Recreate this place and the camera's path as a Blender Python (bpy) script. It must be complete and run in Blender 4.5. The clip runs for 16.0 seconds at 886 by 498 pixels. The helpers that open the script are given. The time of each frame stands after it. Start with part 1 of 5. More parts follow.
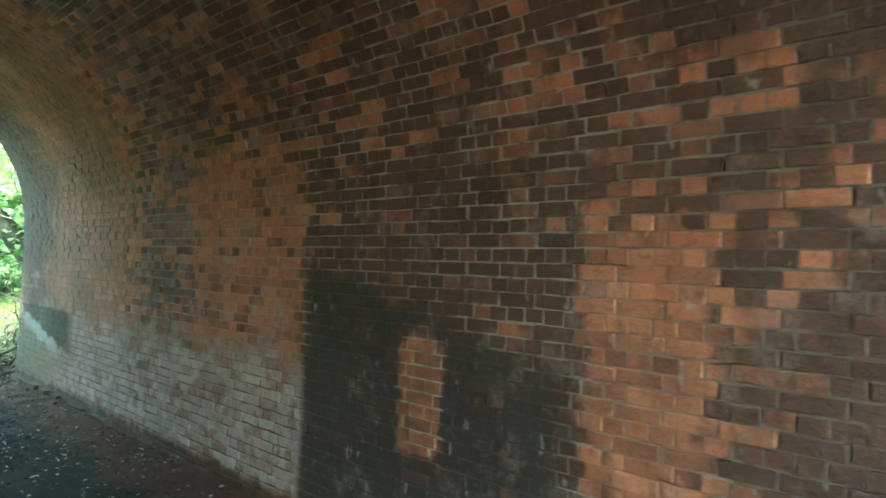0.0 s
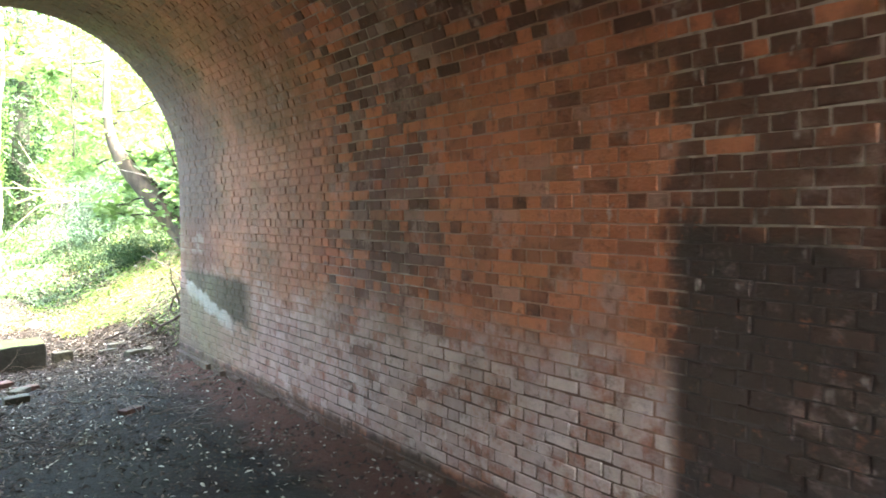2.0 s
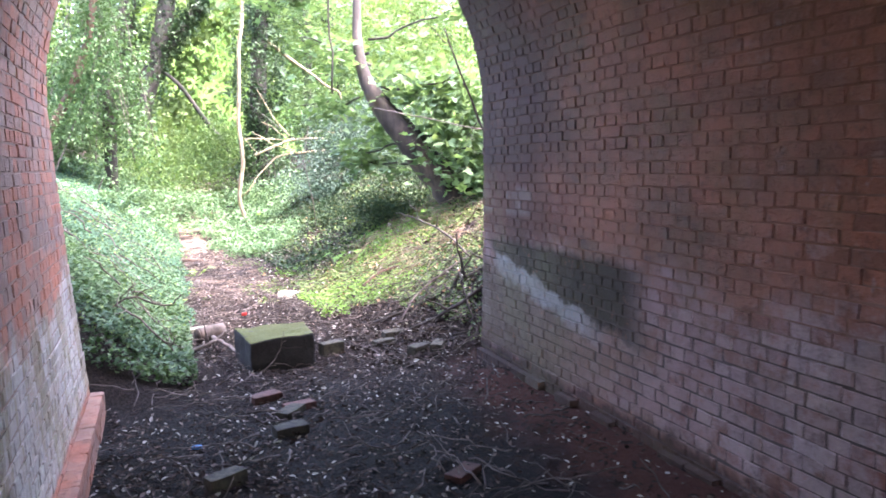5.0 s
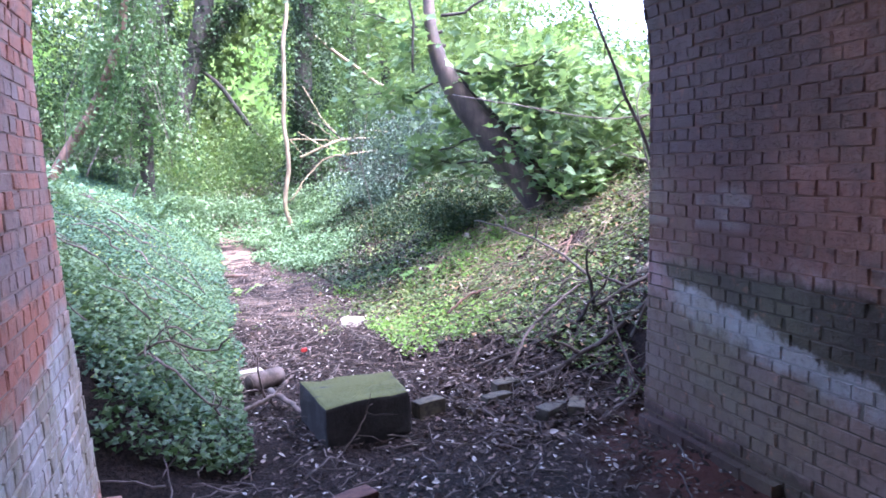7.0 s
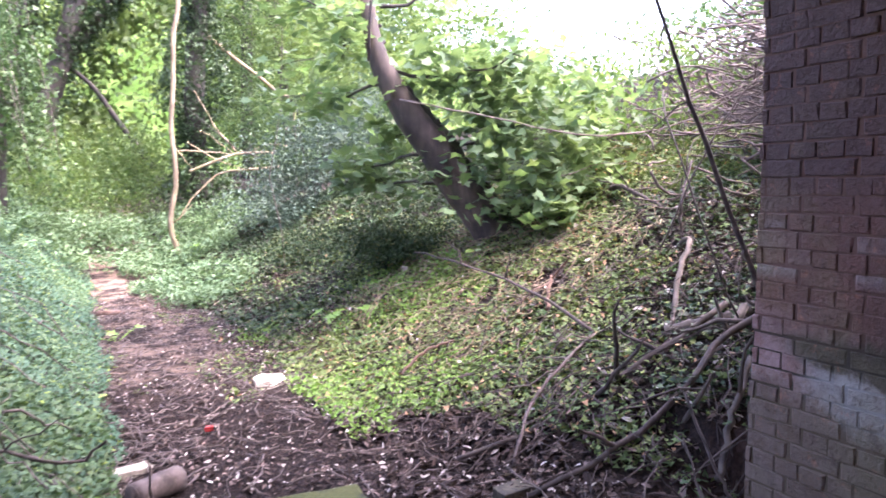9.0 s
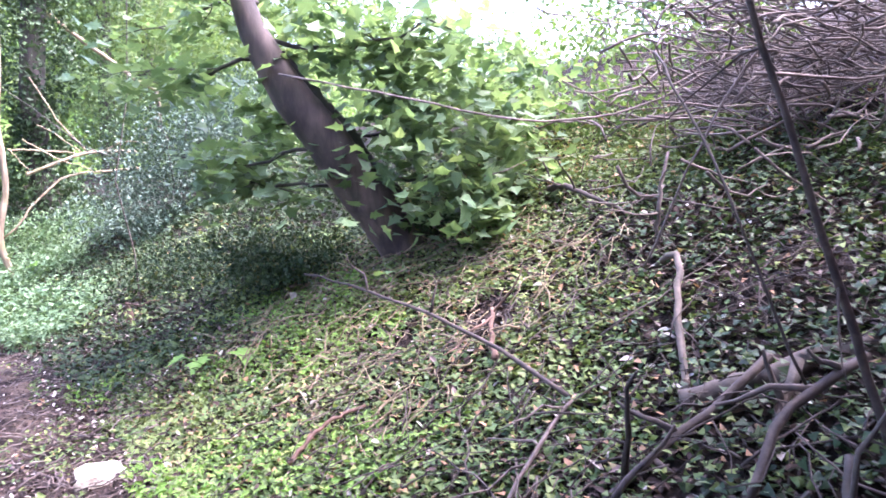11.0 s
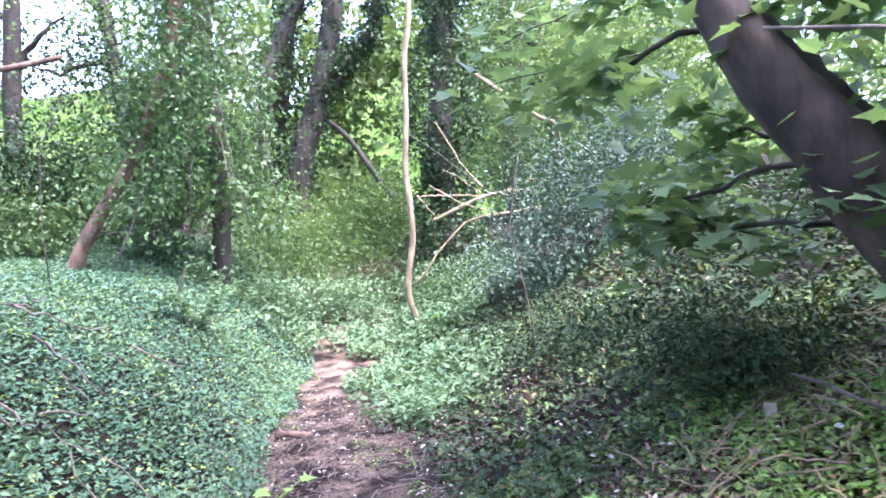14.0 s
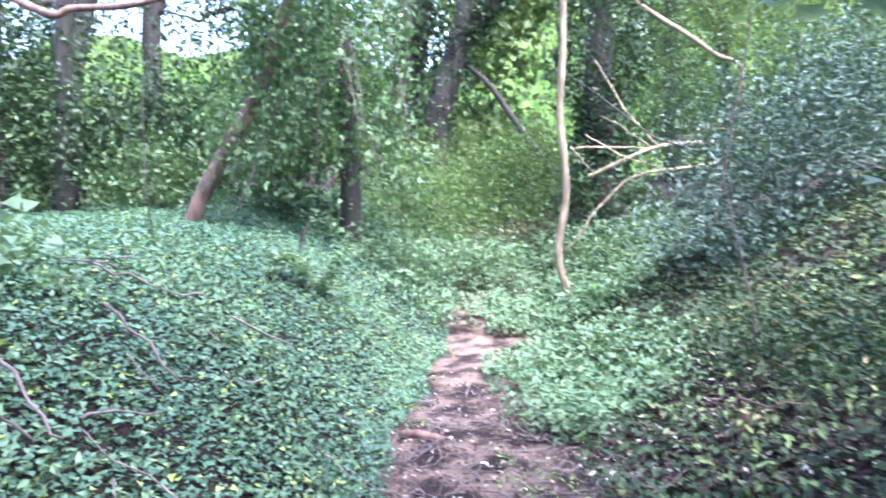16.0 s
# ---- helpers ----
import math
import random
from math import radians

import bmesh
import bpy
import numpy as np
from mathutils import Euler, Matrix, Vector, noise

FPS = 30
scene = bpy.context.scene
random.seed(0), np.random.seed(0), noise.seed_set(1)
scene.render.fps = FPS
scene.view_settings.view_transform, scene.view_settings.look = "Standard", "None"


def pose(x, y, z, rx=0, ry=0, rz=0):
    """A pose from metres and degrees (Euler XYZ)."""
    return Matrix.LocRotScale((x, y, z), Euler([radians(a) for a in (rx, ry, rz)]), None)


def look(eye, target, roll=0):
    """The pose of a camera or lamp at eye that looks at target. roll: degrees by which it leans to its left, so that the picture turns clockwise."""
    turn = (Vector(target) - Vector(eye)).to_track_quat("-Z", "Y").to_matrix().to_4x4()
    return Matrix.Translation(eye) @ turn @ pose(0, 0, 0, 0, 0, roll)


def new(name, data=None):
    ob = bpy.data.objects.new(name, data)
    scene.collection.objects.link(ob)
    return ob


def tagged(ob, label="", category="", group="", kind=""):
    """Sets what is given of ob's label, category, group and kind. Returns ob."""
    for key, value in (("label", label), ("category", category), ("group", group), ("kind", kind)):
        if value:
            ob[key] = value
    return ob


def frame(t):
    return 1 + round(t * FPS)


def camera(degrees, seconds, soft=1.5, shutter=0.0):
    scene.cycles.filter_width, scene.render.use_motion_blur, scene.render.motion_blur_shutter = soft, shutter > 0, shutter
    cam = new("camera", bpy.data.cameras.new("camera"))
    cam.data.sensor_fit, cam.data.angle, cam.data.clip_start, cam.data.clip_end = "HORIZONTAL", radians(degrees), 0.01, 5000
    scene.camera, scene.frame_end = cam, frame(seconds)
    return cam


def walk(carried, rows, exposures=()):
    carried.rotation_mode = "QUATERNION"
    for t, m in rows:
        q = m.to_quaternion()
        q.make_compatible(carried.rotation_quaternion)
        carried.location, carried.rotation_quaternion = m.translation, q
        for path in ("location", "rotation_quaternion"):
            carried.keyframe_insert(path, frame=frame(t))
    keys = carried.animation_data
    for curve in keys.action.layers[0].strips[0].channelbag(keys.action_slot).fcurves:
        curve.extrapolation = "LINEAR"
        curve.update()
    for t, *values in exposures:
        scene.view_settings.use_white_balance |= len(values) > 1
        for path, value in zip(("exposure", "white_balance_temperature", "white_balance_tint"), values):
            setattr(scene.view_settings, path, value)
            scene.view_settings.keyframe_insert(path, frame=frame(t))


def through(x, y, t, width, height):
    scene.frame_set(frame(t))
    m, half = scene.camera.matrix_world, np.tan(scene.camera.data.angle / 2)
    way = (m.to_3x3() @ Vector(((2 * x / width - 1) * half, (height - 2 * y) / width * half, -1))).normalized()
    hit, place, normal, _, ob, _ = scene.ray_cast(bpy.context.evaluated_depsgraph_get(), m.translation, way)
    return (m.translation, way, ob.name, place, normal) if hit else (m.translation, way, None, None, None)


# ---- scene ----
cam = camera(63.7, 16.0, 1.7, 0.3)
METRES, EYE, TILT, LEAN, TURN = 14.6, 1.82, 0.275, -0.673, -43.94
ROWS = [
    (0.0, 0.0, 0.0, 0.0, 0.0, 0.0, -0.0),
    (0.5, -0.0267, 0.0271, 0.0006, 2.15, -1.49, 1.02),
    (1.0, -0.0519, 0.0515, 0.0009, 4.11, -2.46, 1.89),
    (1.5, -0.0765, 0.0804, 0.0001, 6.25, -3.52, 1.96),
    (2.0, -0.1031, 0.106, 0.0006, 7.04, -3.92, 1.9),
    (2.5, -0.1279, 0.1358, -0.0014, 7.87, -3.78, 1.96),
    (3.0, -0.1554, 0.1628, -0.0014, 10.61, -4.33, 0.81),
    (3.5, -0.1793, 0.1916, -0.0034, 14.4, -5.59, 0.78),
    (4.0, -0.2033, 0.2174, -0.0027, 18.48, -6.29, 2.17),
    (4.5, -0.2283, 0.2422, -0.003, 20.41, -7.06, 2.47),
    (5.0, -0.2522, 0.2689, -0.0021, 22.59, -7.27, 2.88),
    (7.5, -0.3625, 0.3801, -0.0044, 25.35, -6.86, 3.71),
    (8.0, -0.385, 0.3978, -0.0018, 20.49, -6.65, 2.54),
    (8.5, -0.4032, 0.4197, -0.0047, 18.42, -5.89, 1.6),
    (9.0, -0.4208, 0.4427, -0.0045, 16.31, -5.49, 1.77),
    (9.5, -0.4332, 0.4694, -0.0042, 8.96, -6.32, 2.7),
    (12.0, -0.4628, 0.606, -0.0015, 7.39, -5.84, 2.56),
    (12.5, -0.4696, 0.6336, 0.002, 20.42, -3.65, 4.44),
    (13.0, -0.4875, 0.6519, 0.0039, 33.17, -2.24, 6.13),
    (13.5, -0.5107, 0.6647, 0.0055, 36.88, -1.77, 5.63),
    (14.0, -0.5303, 0.6831, 0.0023, 38.52, -1.14, 5.36),
    (14.5, -0.554, 0.698, 0.0004, 39.38, -2.06, 4.57),
    (15.0, -0.5729, 0.7161, -0.0001, 38.08, -4.6, 4.33),
    (15.5, -0.5903, 0.738, -0.0006, 40.51, -5.67, 4.14),
    (16.0, -0.612, 0.7508, -0.0002, 49.26, -3.39, 4.0),
]
walk(cam, [(t, pose(0, 0, EYE, TILT, LEAN, TURN) @ pose(METRES * x, METRES * y, METRES * z, 90 + pitch, roll, yaw)) for t, x, y, z, yaw, pitch, roll in ROWS],
     [(0.0, 5.9, 6800, -38), (0.5, 5.95, 6800, -38), (1.0, 6.2, 7000, -16), (2.0, 6.3, 7600, -2), (3.5, 5.85, 6900, 4), (5.0, 4.8, 6350, 25), (7.5, 4.25, 5400, 33), (9.0, 4.15, 6350, 36), (12.0, 4.25, 5700, 38), (13.0, 3.92, 5850, 32), (16.0, 3.95, 5400, 27)])

# ---- light ----
world = bpy.data.worlds.new("sky")
scene.world = world
world.use_nodes = True
wn = world.node_tree
wn.nodes.clear()
sky = wn.nodes.new("ShaderNodeTexSky")
sky.sky_type, sky.sun_disc = "NISHITA", False
sky.sun_elevation, sky.sun_rotation = radians(66), radians(128)
sky.dust_density, sky.air_density = 4.0, 1.0
bg = wn.nodes.new("ShaderNodeBackground")
bg.inputs["Strength"].default_value = 0.15
wo = wn.nodes.new("ShaderNodeOutputWorld")
wn.links.new(sky.outputs[0], bg.inputs[0])
wn.links.new(bg.outputs[0], wo.inputs[0])
sun_data = bpy.data.lights.new("sun", "SUN")
sun_data.energy, sun_data.angle, sun_data.color = 1.0, radians(35), (1.0, 0.98, 0.95)
sun = new("sun", sun_data)
sun.matrix_world = look((math.sin(radians(128)) * 30, math.cos(radians(128)) * 30, math.tan(radians(66)) * 30), (0, 0, 0))

# ---- materials ----


class Nodes:
    """A small helper to chain shader nodes."""

    def __init__(self, name):
        self.mat = bpy.data.materials.new(name)
        self.mat.use_nodes = True
        self.t = self.mat.node_tree
        self.t.nodes.clear()
        self.out = self.t.nodes.new("ShaderNodeOutputMaterial")
        self.geo = self.t.nodes.new("ShaderNodeNewGeometry")
        self.obj = self.t.nodes.new("ShaderNodeObjectInfo")
        self.pos = self.geo.outputs["Position"]

    def put(self, socket, v):
        if isinstance(v, bpy.types.NodeSocket):
            self.t.links.new(v, socket)
        else:
            if hasattr(socket.default_value, "__len__") and len(socket.default_value) == 4 and len(v) == 3:
                v = (*v, 1)
            socket.default_value = v

    def noise(self, scale, detail=4.0, rough=0.55, vec=None):
        n = self.t.nodes.new("ShaderNodeTexNoise")
        self.put(n.inputs["Vector"], vec or self.pos)
        n.inputs["Scale"].default_value, n.inputs["Detail"].default_value, n.inputs["Roughness"].default_value = scale, detail, rough
        return n.outputs["Fac"]

    def stretch(self, sx, sy, sz):
        n = self.t.nodes.new("ShaderNodeMapping")
        self.put(n.inputs["Vector"], self.pos)
        n.inputs["Scale"].default_value = (sx, sy, sz)
        return n.outputs[0]

    def math(self, op, a, b=0.0, clamp=False):
        n = self.t.nodes.new("ShaderNodeMath")
        n.operation, n.use_clamp = op, clamp
        self.put(n.inputs[0], a)
        self.put(n.inputs[1], b)
        return n.outputs[0]

    def ramp(self, v, lo, hi):
        n = self.t.nodes.new("ShaderNodeMapRange")
        n.interpolation_type = "SMOOTHSTEP"
        self.put(n.inputs[0], v)
        n.inputs[1].default_value, n.inputs[2].default_value = lo, hi
        return n.outputs[0]

    def mix(self, f, a, b, kind="MIX"):
        n = self.t.nodes.new("ShaderNodeMix")
        n.data_type, n.blend_type = "RGBA", kind
        self.put(n.inputs["Factor"], f)
        self.put(n.inputs[6], a)
        self.put(n.inputs[7], b)
        return n.outputs[2]

    def xyz(self):
        n = self.t.nodes.new("ShaderNodeSeparateXYZ")
        self.put(n.inputs[0], self.pos)
        return n.outputs

    def rand(self):
        return self.math("FRACT", self.math("ADD", self.geo.outputs["Random Per Island"], self.obj.outputs["Random"]))

    def spread(self, v, k, off=0.0):
        return self.math("FRACT", self.math("ADD", self.math("MULTIPLY", v, k), off))

    def bump(self, v, strength, dist=0.01):
        n = self.t.nodes.new("ShaderNodeBump")
        n.inputs["Strength"].default_value, n.inputs["Distance"].default_value = strength, dist
        self.put(n.inputs["Height"], v)
        return n.outputs[0]

    def surface(self, colour, rough=0.8, bump=None, through=0.0, gloss=0.5):
        p = self.t.nodes.new("ShaderNodeBsdfPrincipled")
        self.put(p.inputs["Base Color"], colour)
        self.put(p.inputs["Roughness"], rough)
        p.inputs["Specular IOR Level"].default_value = gloss
        if bump:
            self.t.links.new(bump, p.inputs["Normal"])
        last = p.outputs[0]
        if through > 0:
            tr = self.t.nodes.new("ShaderNodeBsdfTranslucent")
            self.put(tr.inputs[0], self.mix(1.0, colour, (1.0, 1.0, 0.55), "MULTIPLY"))
            m = self.t.nodes.new("ShaderNodeMixShader")
            m.inputs[0].default_value = through
            self.t.links.new(last, m.inputs[1])
            self.t.links.new(tr.outputs[0], m.inputs[2])
            last = m.outputs[0]
        self.t.links.new(last, self.out.inputs[0])
        return self.mat


def leaf_material(name, dark, mid, light, through=0.35, rough=0.45, patch=0.5, odd=None):
    n = Nodes(name)
    r = n.rand()
    dark, mid, light = (tuple(0.74 * q for q in shade_of) for shade_of in (dark, mid, light))
    c = n.mix(n.ramp(r, 0.0, 0.55), dark, mid)
    c = n.mix(n.ramp(n.spread(r, 7.3), 0.62, 1.0), c, light)
    c = n.mix(n.math("MULTIPLY", n.ramp(n.noise(patch, 2), 0.35, 0.7), 0.55), c, light)
    if odd:
        c = n.mix(n.ramp(n.spread(r, 31.7), 0.93, 0.95), c, odd)
    return n.surface(c, rough, None, through, 0.25)


def bark_material(name, dark, light, moss=None, scale=9.0, amount=0.6):
    n = Nodes(name)
    v = n.noise(scale, 6, 0.65, n.stretch(1, 1, 0.25))
    c = n.mix(n.ramp(v, 0.35, 0.68), dark, light)
    c = n.mix(n.math("MULTIPLY", n.ramp(n.noise(2.2, 3), 0.4, 0.65), 0.5), c, tuple(0.45 * a for a in dark))
    if moss:
        c = n.mix(n.math("MULTIPLY", n.ramp(n.noise(3.5, 5), 0.5, 0.66), amount), c, moss)
    return n.surface(c, 0.85, n.bump(v, 0.7, 0.02))


def soot_mask(n, r3):
    """Where soot and dirt lie on the tunnel lining: large patches with their own outlines. Gives the loose soot, and the smooth black crust that also hides the joints."""
    x, y, z = n.xyz()
    patch, blot, rag = n.noise(0.75, 5, 0.62), n.noise(2.6, 4, 0.6), n.noise(6.0, 4, 0.7)
    rag = n.math("MULTIPLY", n.math("SUBTRACT", rag, 0.5), 0.22)
    yy, zz = n.math("ADD", y, rag), n.math("ADD", z, n.math("MULTIPLY", n.math("SUBTRACT", n.noise(1.9, 4, 0.7), 0.5), 0.55))

    def box(y0, y1, z0, z1, e=0.05, f=0.12):
        across = n.math("MULTIPLY", n.ramp(yy, y0 - e, y0 + e), n.ramp(yy, y1 + e, y1 - e))
        return n.math("MULTIPLY", across, n.math("MULTIPLY", n.ramp(zz, z0 - f, z0 + f), n.ramp(zz, z1 + f, z1 - f)))

    s = n.math("ADD", n.math("MULTIPLY", patch, 0.55), 0.24)
    s = n.math("ADD", s, n.math("MULTIPLY", n.math("SUBTRACT", r3, 0.5), 0.42))
    s = n.math("ADD", s, n.math("MULTIPLY", n.math("SUBTRACT", blot, 0.5), 0.40))
    for y0, y1, z0, z1, k, e, f in ((4.02, 5.65, 0.3, 2.42, -0.14, 0.10, 0.2), (5.65, 7.05, 1.0, 2.6, 0.10, 0.30, 0.2), (3.6, 5.6, 2.42, 2.9, -0.04, 0.3, 0.1), (1.80, 3.99, -0.5, 2.45, 0.22, 0.06, 0.2),
                                    (1.27, 1.75, -0.5, 2.02, -0.24, 0.16, 0.2), (-5.0, 1.24, -0.5, 1.95, 0.22, 0.1, 0.2), (0.45, 0.85, 1.9, 2.25, -0.25, 0.2, 0.1), (0.9, 1.75, 2.35, 2.8, -0.16, 0.2, 0.1),
                                    (2.68, 3.03, 0.70, 1.40, -0.48, 0.03, 0.05), (6.85, 7.9, 1.38, 1.52, -0.25, 0.2, 0.05), (-5.0, 6.5, 2.6, 4.2, 0.14, 0.4, 0.3), (-5.0, 1.9, 1.98, 4.2, 0.20, 0.2, 0.1), (7.1, 11.0, -0.5, 4.2, -0.16, 0.4, 0.3)):
        s = n.math("ADD", s, n.math("MULTIPLY", box(y0, y1, z0, z1, e, f), k))
    crust = n.math("ADD", z, n.math("ADD", n.math("MULTIPLY", n.math("SUBTRACT", y, 3.0), -0.22), n.math("MULTIPLY", n.math("SUBTRACT", n.noise(2.2, 5, 0.7), 0.5), 0.55)))
    crust = n.math("MULTIPLY", n.ramp(crust, 1.62, 1.44), n.math("MULTIPLY", n.ramp(yy, 1.75, 2.05), n.ramp(n.math("ADD", yy, n.math("MULTIPLY", n.math("SUBTRACT", r3, 0.5), 0.20)), 4.06, 3.92)))
    crust = n.math("MULTIPLY", crust, n.math("SUBTRACT", 1.0, box(2.68, 3.03, 0.70, 1.40, 0.04, 0.06)))
    return n.ramp(s, 0.47, 0.64), crust


def brick_material(name):
    n = Nodes(name)
    x, y, z = n.xyz()
    r = n.rand()
    r2, r3 = n.spread(r, 13.7), n.spread(r, 57.1)
    grain = n.noise(55, 5, 0.65)
    blot = n.noise(2.6, 4, 0.6)
    near_side = n.ramp(x, 0.5, 1.0)
    # clean orange brick, brown brick, sooty purple-black brick
    c = n.mix(r, (0.60, 0.225, 0.135), (0.76, 0.310, 0.185))
    c = n.mix(n.ramp(r2, 0.6, 0.95), c, (0.40, 0.165, 0.11))
    soot, crust = soot_mask(n, r3)
    dirt = n.mix(r2, (0.054, 0.038, 0.040), (0.140, 0.080, 0.064))
    dirt = n.mix(n.math("MULTIPLY", n.ramp(y, 5.2, 6.0), n.ramp(r, 0.2, 0.8)), dirt, (0.25, 0.175, 0.18))
    c = n.mix(n.math("MULTIPLY", soot, 0.88), c, dirt)
    c = n.mix(n.math("MULTIPLY", crust, 0.9), c, n.mix(blot, (0.044, 0.036, 0.039), (0.082, 0.067, 0.068)))
    # even orange-brown skin over bricks towards the mouth, its colour lightened for glancing light
    reach = n.math("ADD", y, n.math("MULTIPLY", blot, 0.9))
    skin = n.math("MULTIPLY", n.ramp(n.math("ADD", y, n.math("MULTIPLY", n.noise(1.2, 4, 0.6), 1.6)), 7.6, 8.6), 0.80)
    hue = n.mix(n.ramp(n.noise(1.6, 5, 0.65), 0.35, 0.66), (0.23, 0.160, 0.120), (0.51, 0.235, 0.165))
    c = n.mix(n.math("MULTIPLY", skin, near_side), c, hue)
    # darker brick at the very mouth: purple-brown tone plus shade put into its colour
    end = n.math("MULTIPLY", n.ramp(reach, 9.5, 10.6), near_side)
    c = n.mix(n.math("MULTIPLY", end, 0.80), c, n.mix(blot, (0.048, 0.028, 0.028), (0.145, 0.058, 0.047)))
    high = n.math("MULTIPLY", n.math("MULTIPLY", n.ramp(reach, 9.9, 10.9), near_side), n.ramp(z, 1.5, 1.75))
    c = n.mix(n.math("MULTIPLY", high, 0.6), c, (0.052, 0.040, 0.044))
    # other wall: bare brick, limewashed low down, coloured brighter for the light on it
    other = n.math("SUBTRACT", 1.0, near_side)
    c = n.mix(n.math("MULTIPLY", other, 0.7), c, n.mix(n.ramp(n.math("ADD", blot, n.math("MULTIPLY", r2, 0.3)), 0.45, 0.8), (0.62, 0.225, 0.135), (0.50, 0.34, 0.27)))
    wash = n.math("MULTIPLY", other, n.math("MULTIPLY", n.ramp(n.math("ADD", z, n.math("MULTIPLY", n.math("SUBTRACT", n.noise(1.7, 4, 0.65), 0.5), 0.8)), 1.12, 0.95), n.ramp(z, 0.20, 0.26)))
    c = n.mix(n.math("MULTIPLY", wash, 0.85), c, n.mix(n.ramp(n.noise(4.0, 5, 0.7, n.stretch(1, 1, 0.3)), 0.38, 0.62), (0.46, 0.40, 0.27), (0.74, 0.70, 0.64)))
    # one course of pale bricks at the mouth
    pale = n.math("MULTIPLY", n.math("MULTIPLY", n.ramp(y, 9.6, 10.1), n.ramp(r3, 0.35, 0.6)), n.math("MULTIPLY", n.ramp(z, 1.28, 1.34), n.ramp(z, 1.56, 1.48)))
    c = n.mix(n.math("MULTIPLY", pale, n.math("MULTIPLY", n.ramp(blot, 0.35, 0.6), 0.6)), c, (0.30, 0.24, 0.225))
    c = n.mix(n.math("MULTIPLY", n.ramp(n.spread(r, 91.3), 0.90, 0.95), n.math("MULTIPLY", n.math("MULTIPLY", n.ramp(y, 3.9, 4.1), n.ramp(y, 7.4, 6.8)), 0.5)), c, (0.58, 0.40, 0.36))
    # lime bloom on the lower courses
    rise = n.math("ADD", z, n.math("MULTIPLY", n.math("SUBTRACT", n.noise(1.5, 5, 0.7), 0.5), 0.8))
    low = n.math("MULTIPLY", n.ramp(z, 0.16, 0.24), n.math("MULTIPLY", n.ramp(rise, 1.22, 0.85), n.ramp(y, 3.94, 4.04)))
    c = n.mix(n.math("MULTIPLY", n.math("MULTIPLY", low, near_side), 0.7), c, n.mix(r2, (0.30, 0.165, 0.15), (0.44, 0.26, 0.225)))
    bloom = n.math("MULTIPLY", n.math("MULTIPLY", low, near_side), n.ramp(n.math("ADD", n.noise(4.5, 6, 0.75), n.math("MULTIPLY", r2, 0.16)), 0.42, 0.62))
    c = n.mix(n.math("MULTIPLY", bloom, n.math("SUBTRACT", 0.92, n.math("MULTIPLY", n.ramp(y, 6.2, 9.0), 0.55))), c, n.mix(r3, (0.55, 0.43, 0.43), (0.78, 0.66, 0.66)))
    # buff, faintly green skin near the mouth
    above = n.math("MULTIPLY", n.ramp(z, 0.17, 0.23), near_side)
    mouth = n.math("MULTIPLY", n.ramp(n.math("ADD", y, n.math("MULTIPLY", n.math("SUBTRACT", blot, 0.5), 1.6)), 8.2, 9.4), n.ramp(n.math("ADD", z, n.math("MULTIPLY", n.math("SUBTRACT", blot, 0.5), 0.3)), 1.0, 0.75))
    c = n.mix(n.math("MULTIPLY", n.math("MULTIPLY", mouth, above), 0.8), c, n.mix(n.ramp(y, 9.3, 10.4), (0.30, 0.205, 0.15), (0.115, 0.088, 0.054)))
    # damp dark streak and white salt below it
    edge = n.math("MULTIPLY", n.math("SUBTRACT", n.noise(4.5, 5, 0.75), 0.5), 0.30)
    band = n.math("ADD", n.math("ADD", z, n.math("MULTIPLY", n.math("SUBTRACT", y, 10.0), -0.20)), edge)
    dark = n.math("MULTIPLY", n.math("MULTIPLY", n.ramp(y, 8.6, 8.95), n.ramp(y, 10.85, 10.7)), n.math("MULTIPLY", n.ramp(band, 0.80, 0.88), n.ramp(n.math("ADD", z, n.math("MULTIPLY", edge, 0.6)), 1.13, 1.05)))
    white = n.math("MULTIPLY", n.math("MULTIPLY", n.ramp(y, 9.0, 9.5), n.ramp(y, 10.75, 10.6)), n.math("MULTIPLY", n.ramp(band, 0.64, 0.76), n.ramp(band, 0.88, 0.82)))
    c = n.mix(n.math("MULTIPLY", n.math("MULTIPLY", dark, near_side), 0.88), c, (0.040, 0.040, 0.024))
    c = n.mix(n.math("MULTIPLY", n.math("MULTIPLY", white, near_side), 0.75), c, (0.46, 0.45, 0.43))
    # lowest courses turn darker and browner below a ragged edge
    dark_mask = n.math("MULTIPLY", n.ramp(n.math("ADD", z, n.math("MULTIPLY", n.noise(5.0, 4, 0.7), 0.3)), 0.40, 0.29), 0.9)
    c = n.mix(n.math("MULTIPLY", dark_mask, n.math("ADD", 0.5, n.math("MULTIPLY", near_side, 0.5))), c, n.mix(near_side, (0.20, 0.085, 0.055), (0.050, 0.032, 0.025)))
    # salt flecks and drips
    fleck = n.ramp(n.noise(13, 3, 0.5, n.stretch(1, 1, 0.55)), 0.66, 0.74)
    c = n.mix(n.math("MULTIPLY", n.math("MULTIPLY", fleck, n.ramp(y, 8.5, 7.0)), 0.55), c, (0.66, 0.60, 0.60))
    # patchy green tint towards the mouth: greenish glare put into the brick colour
    green_tint = n.math("MULTIPLY", n.ramp(y, 5.0, 9.5), n.ramp(n.noise(1.3, 4, 0.6), 0.50, 0.72))
    c = n.mix(n.math("MULTIPLY", n.math("MULTIPLY", green_tint, near_side), 0.45), c, (0.19, 0.17, 0.09))
    scab = n.noise(13, 5, 0.72)
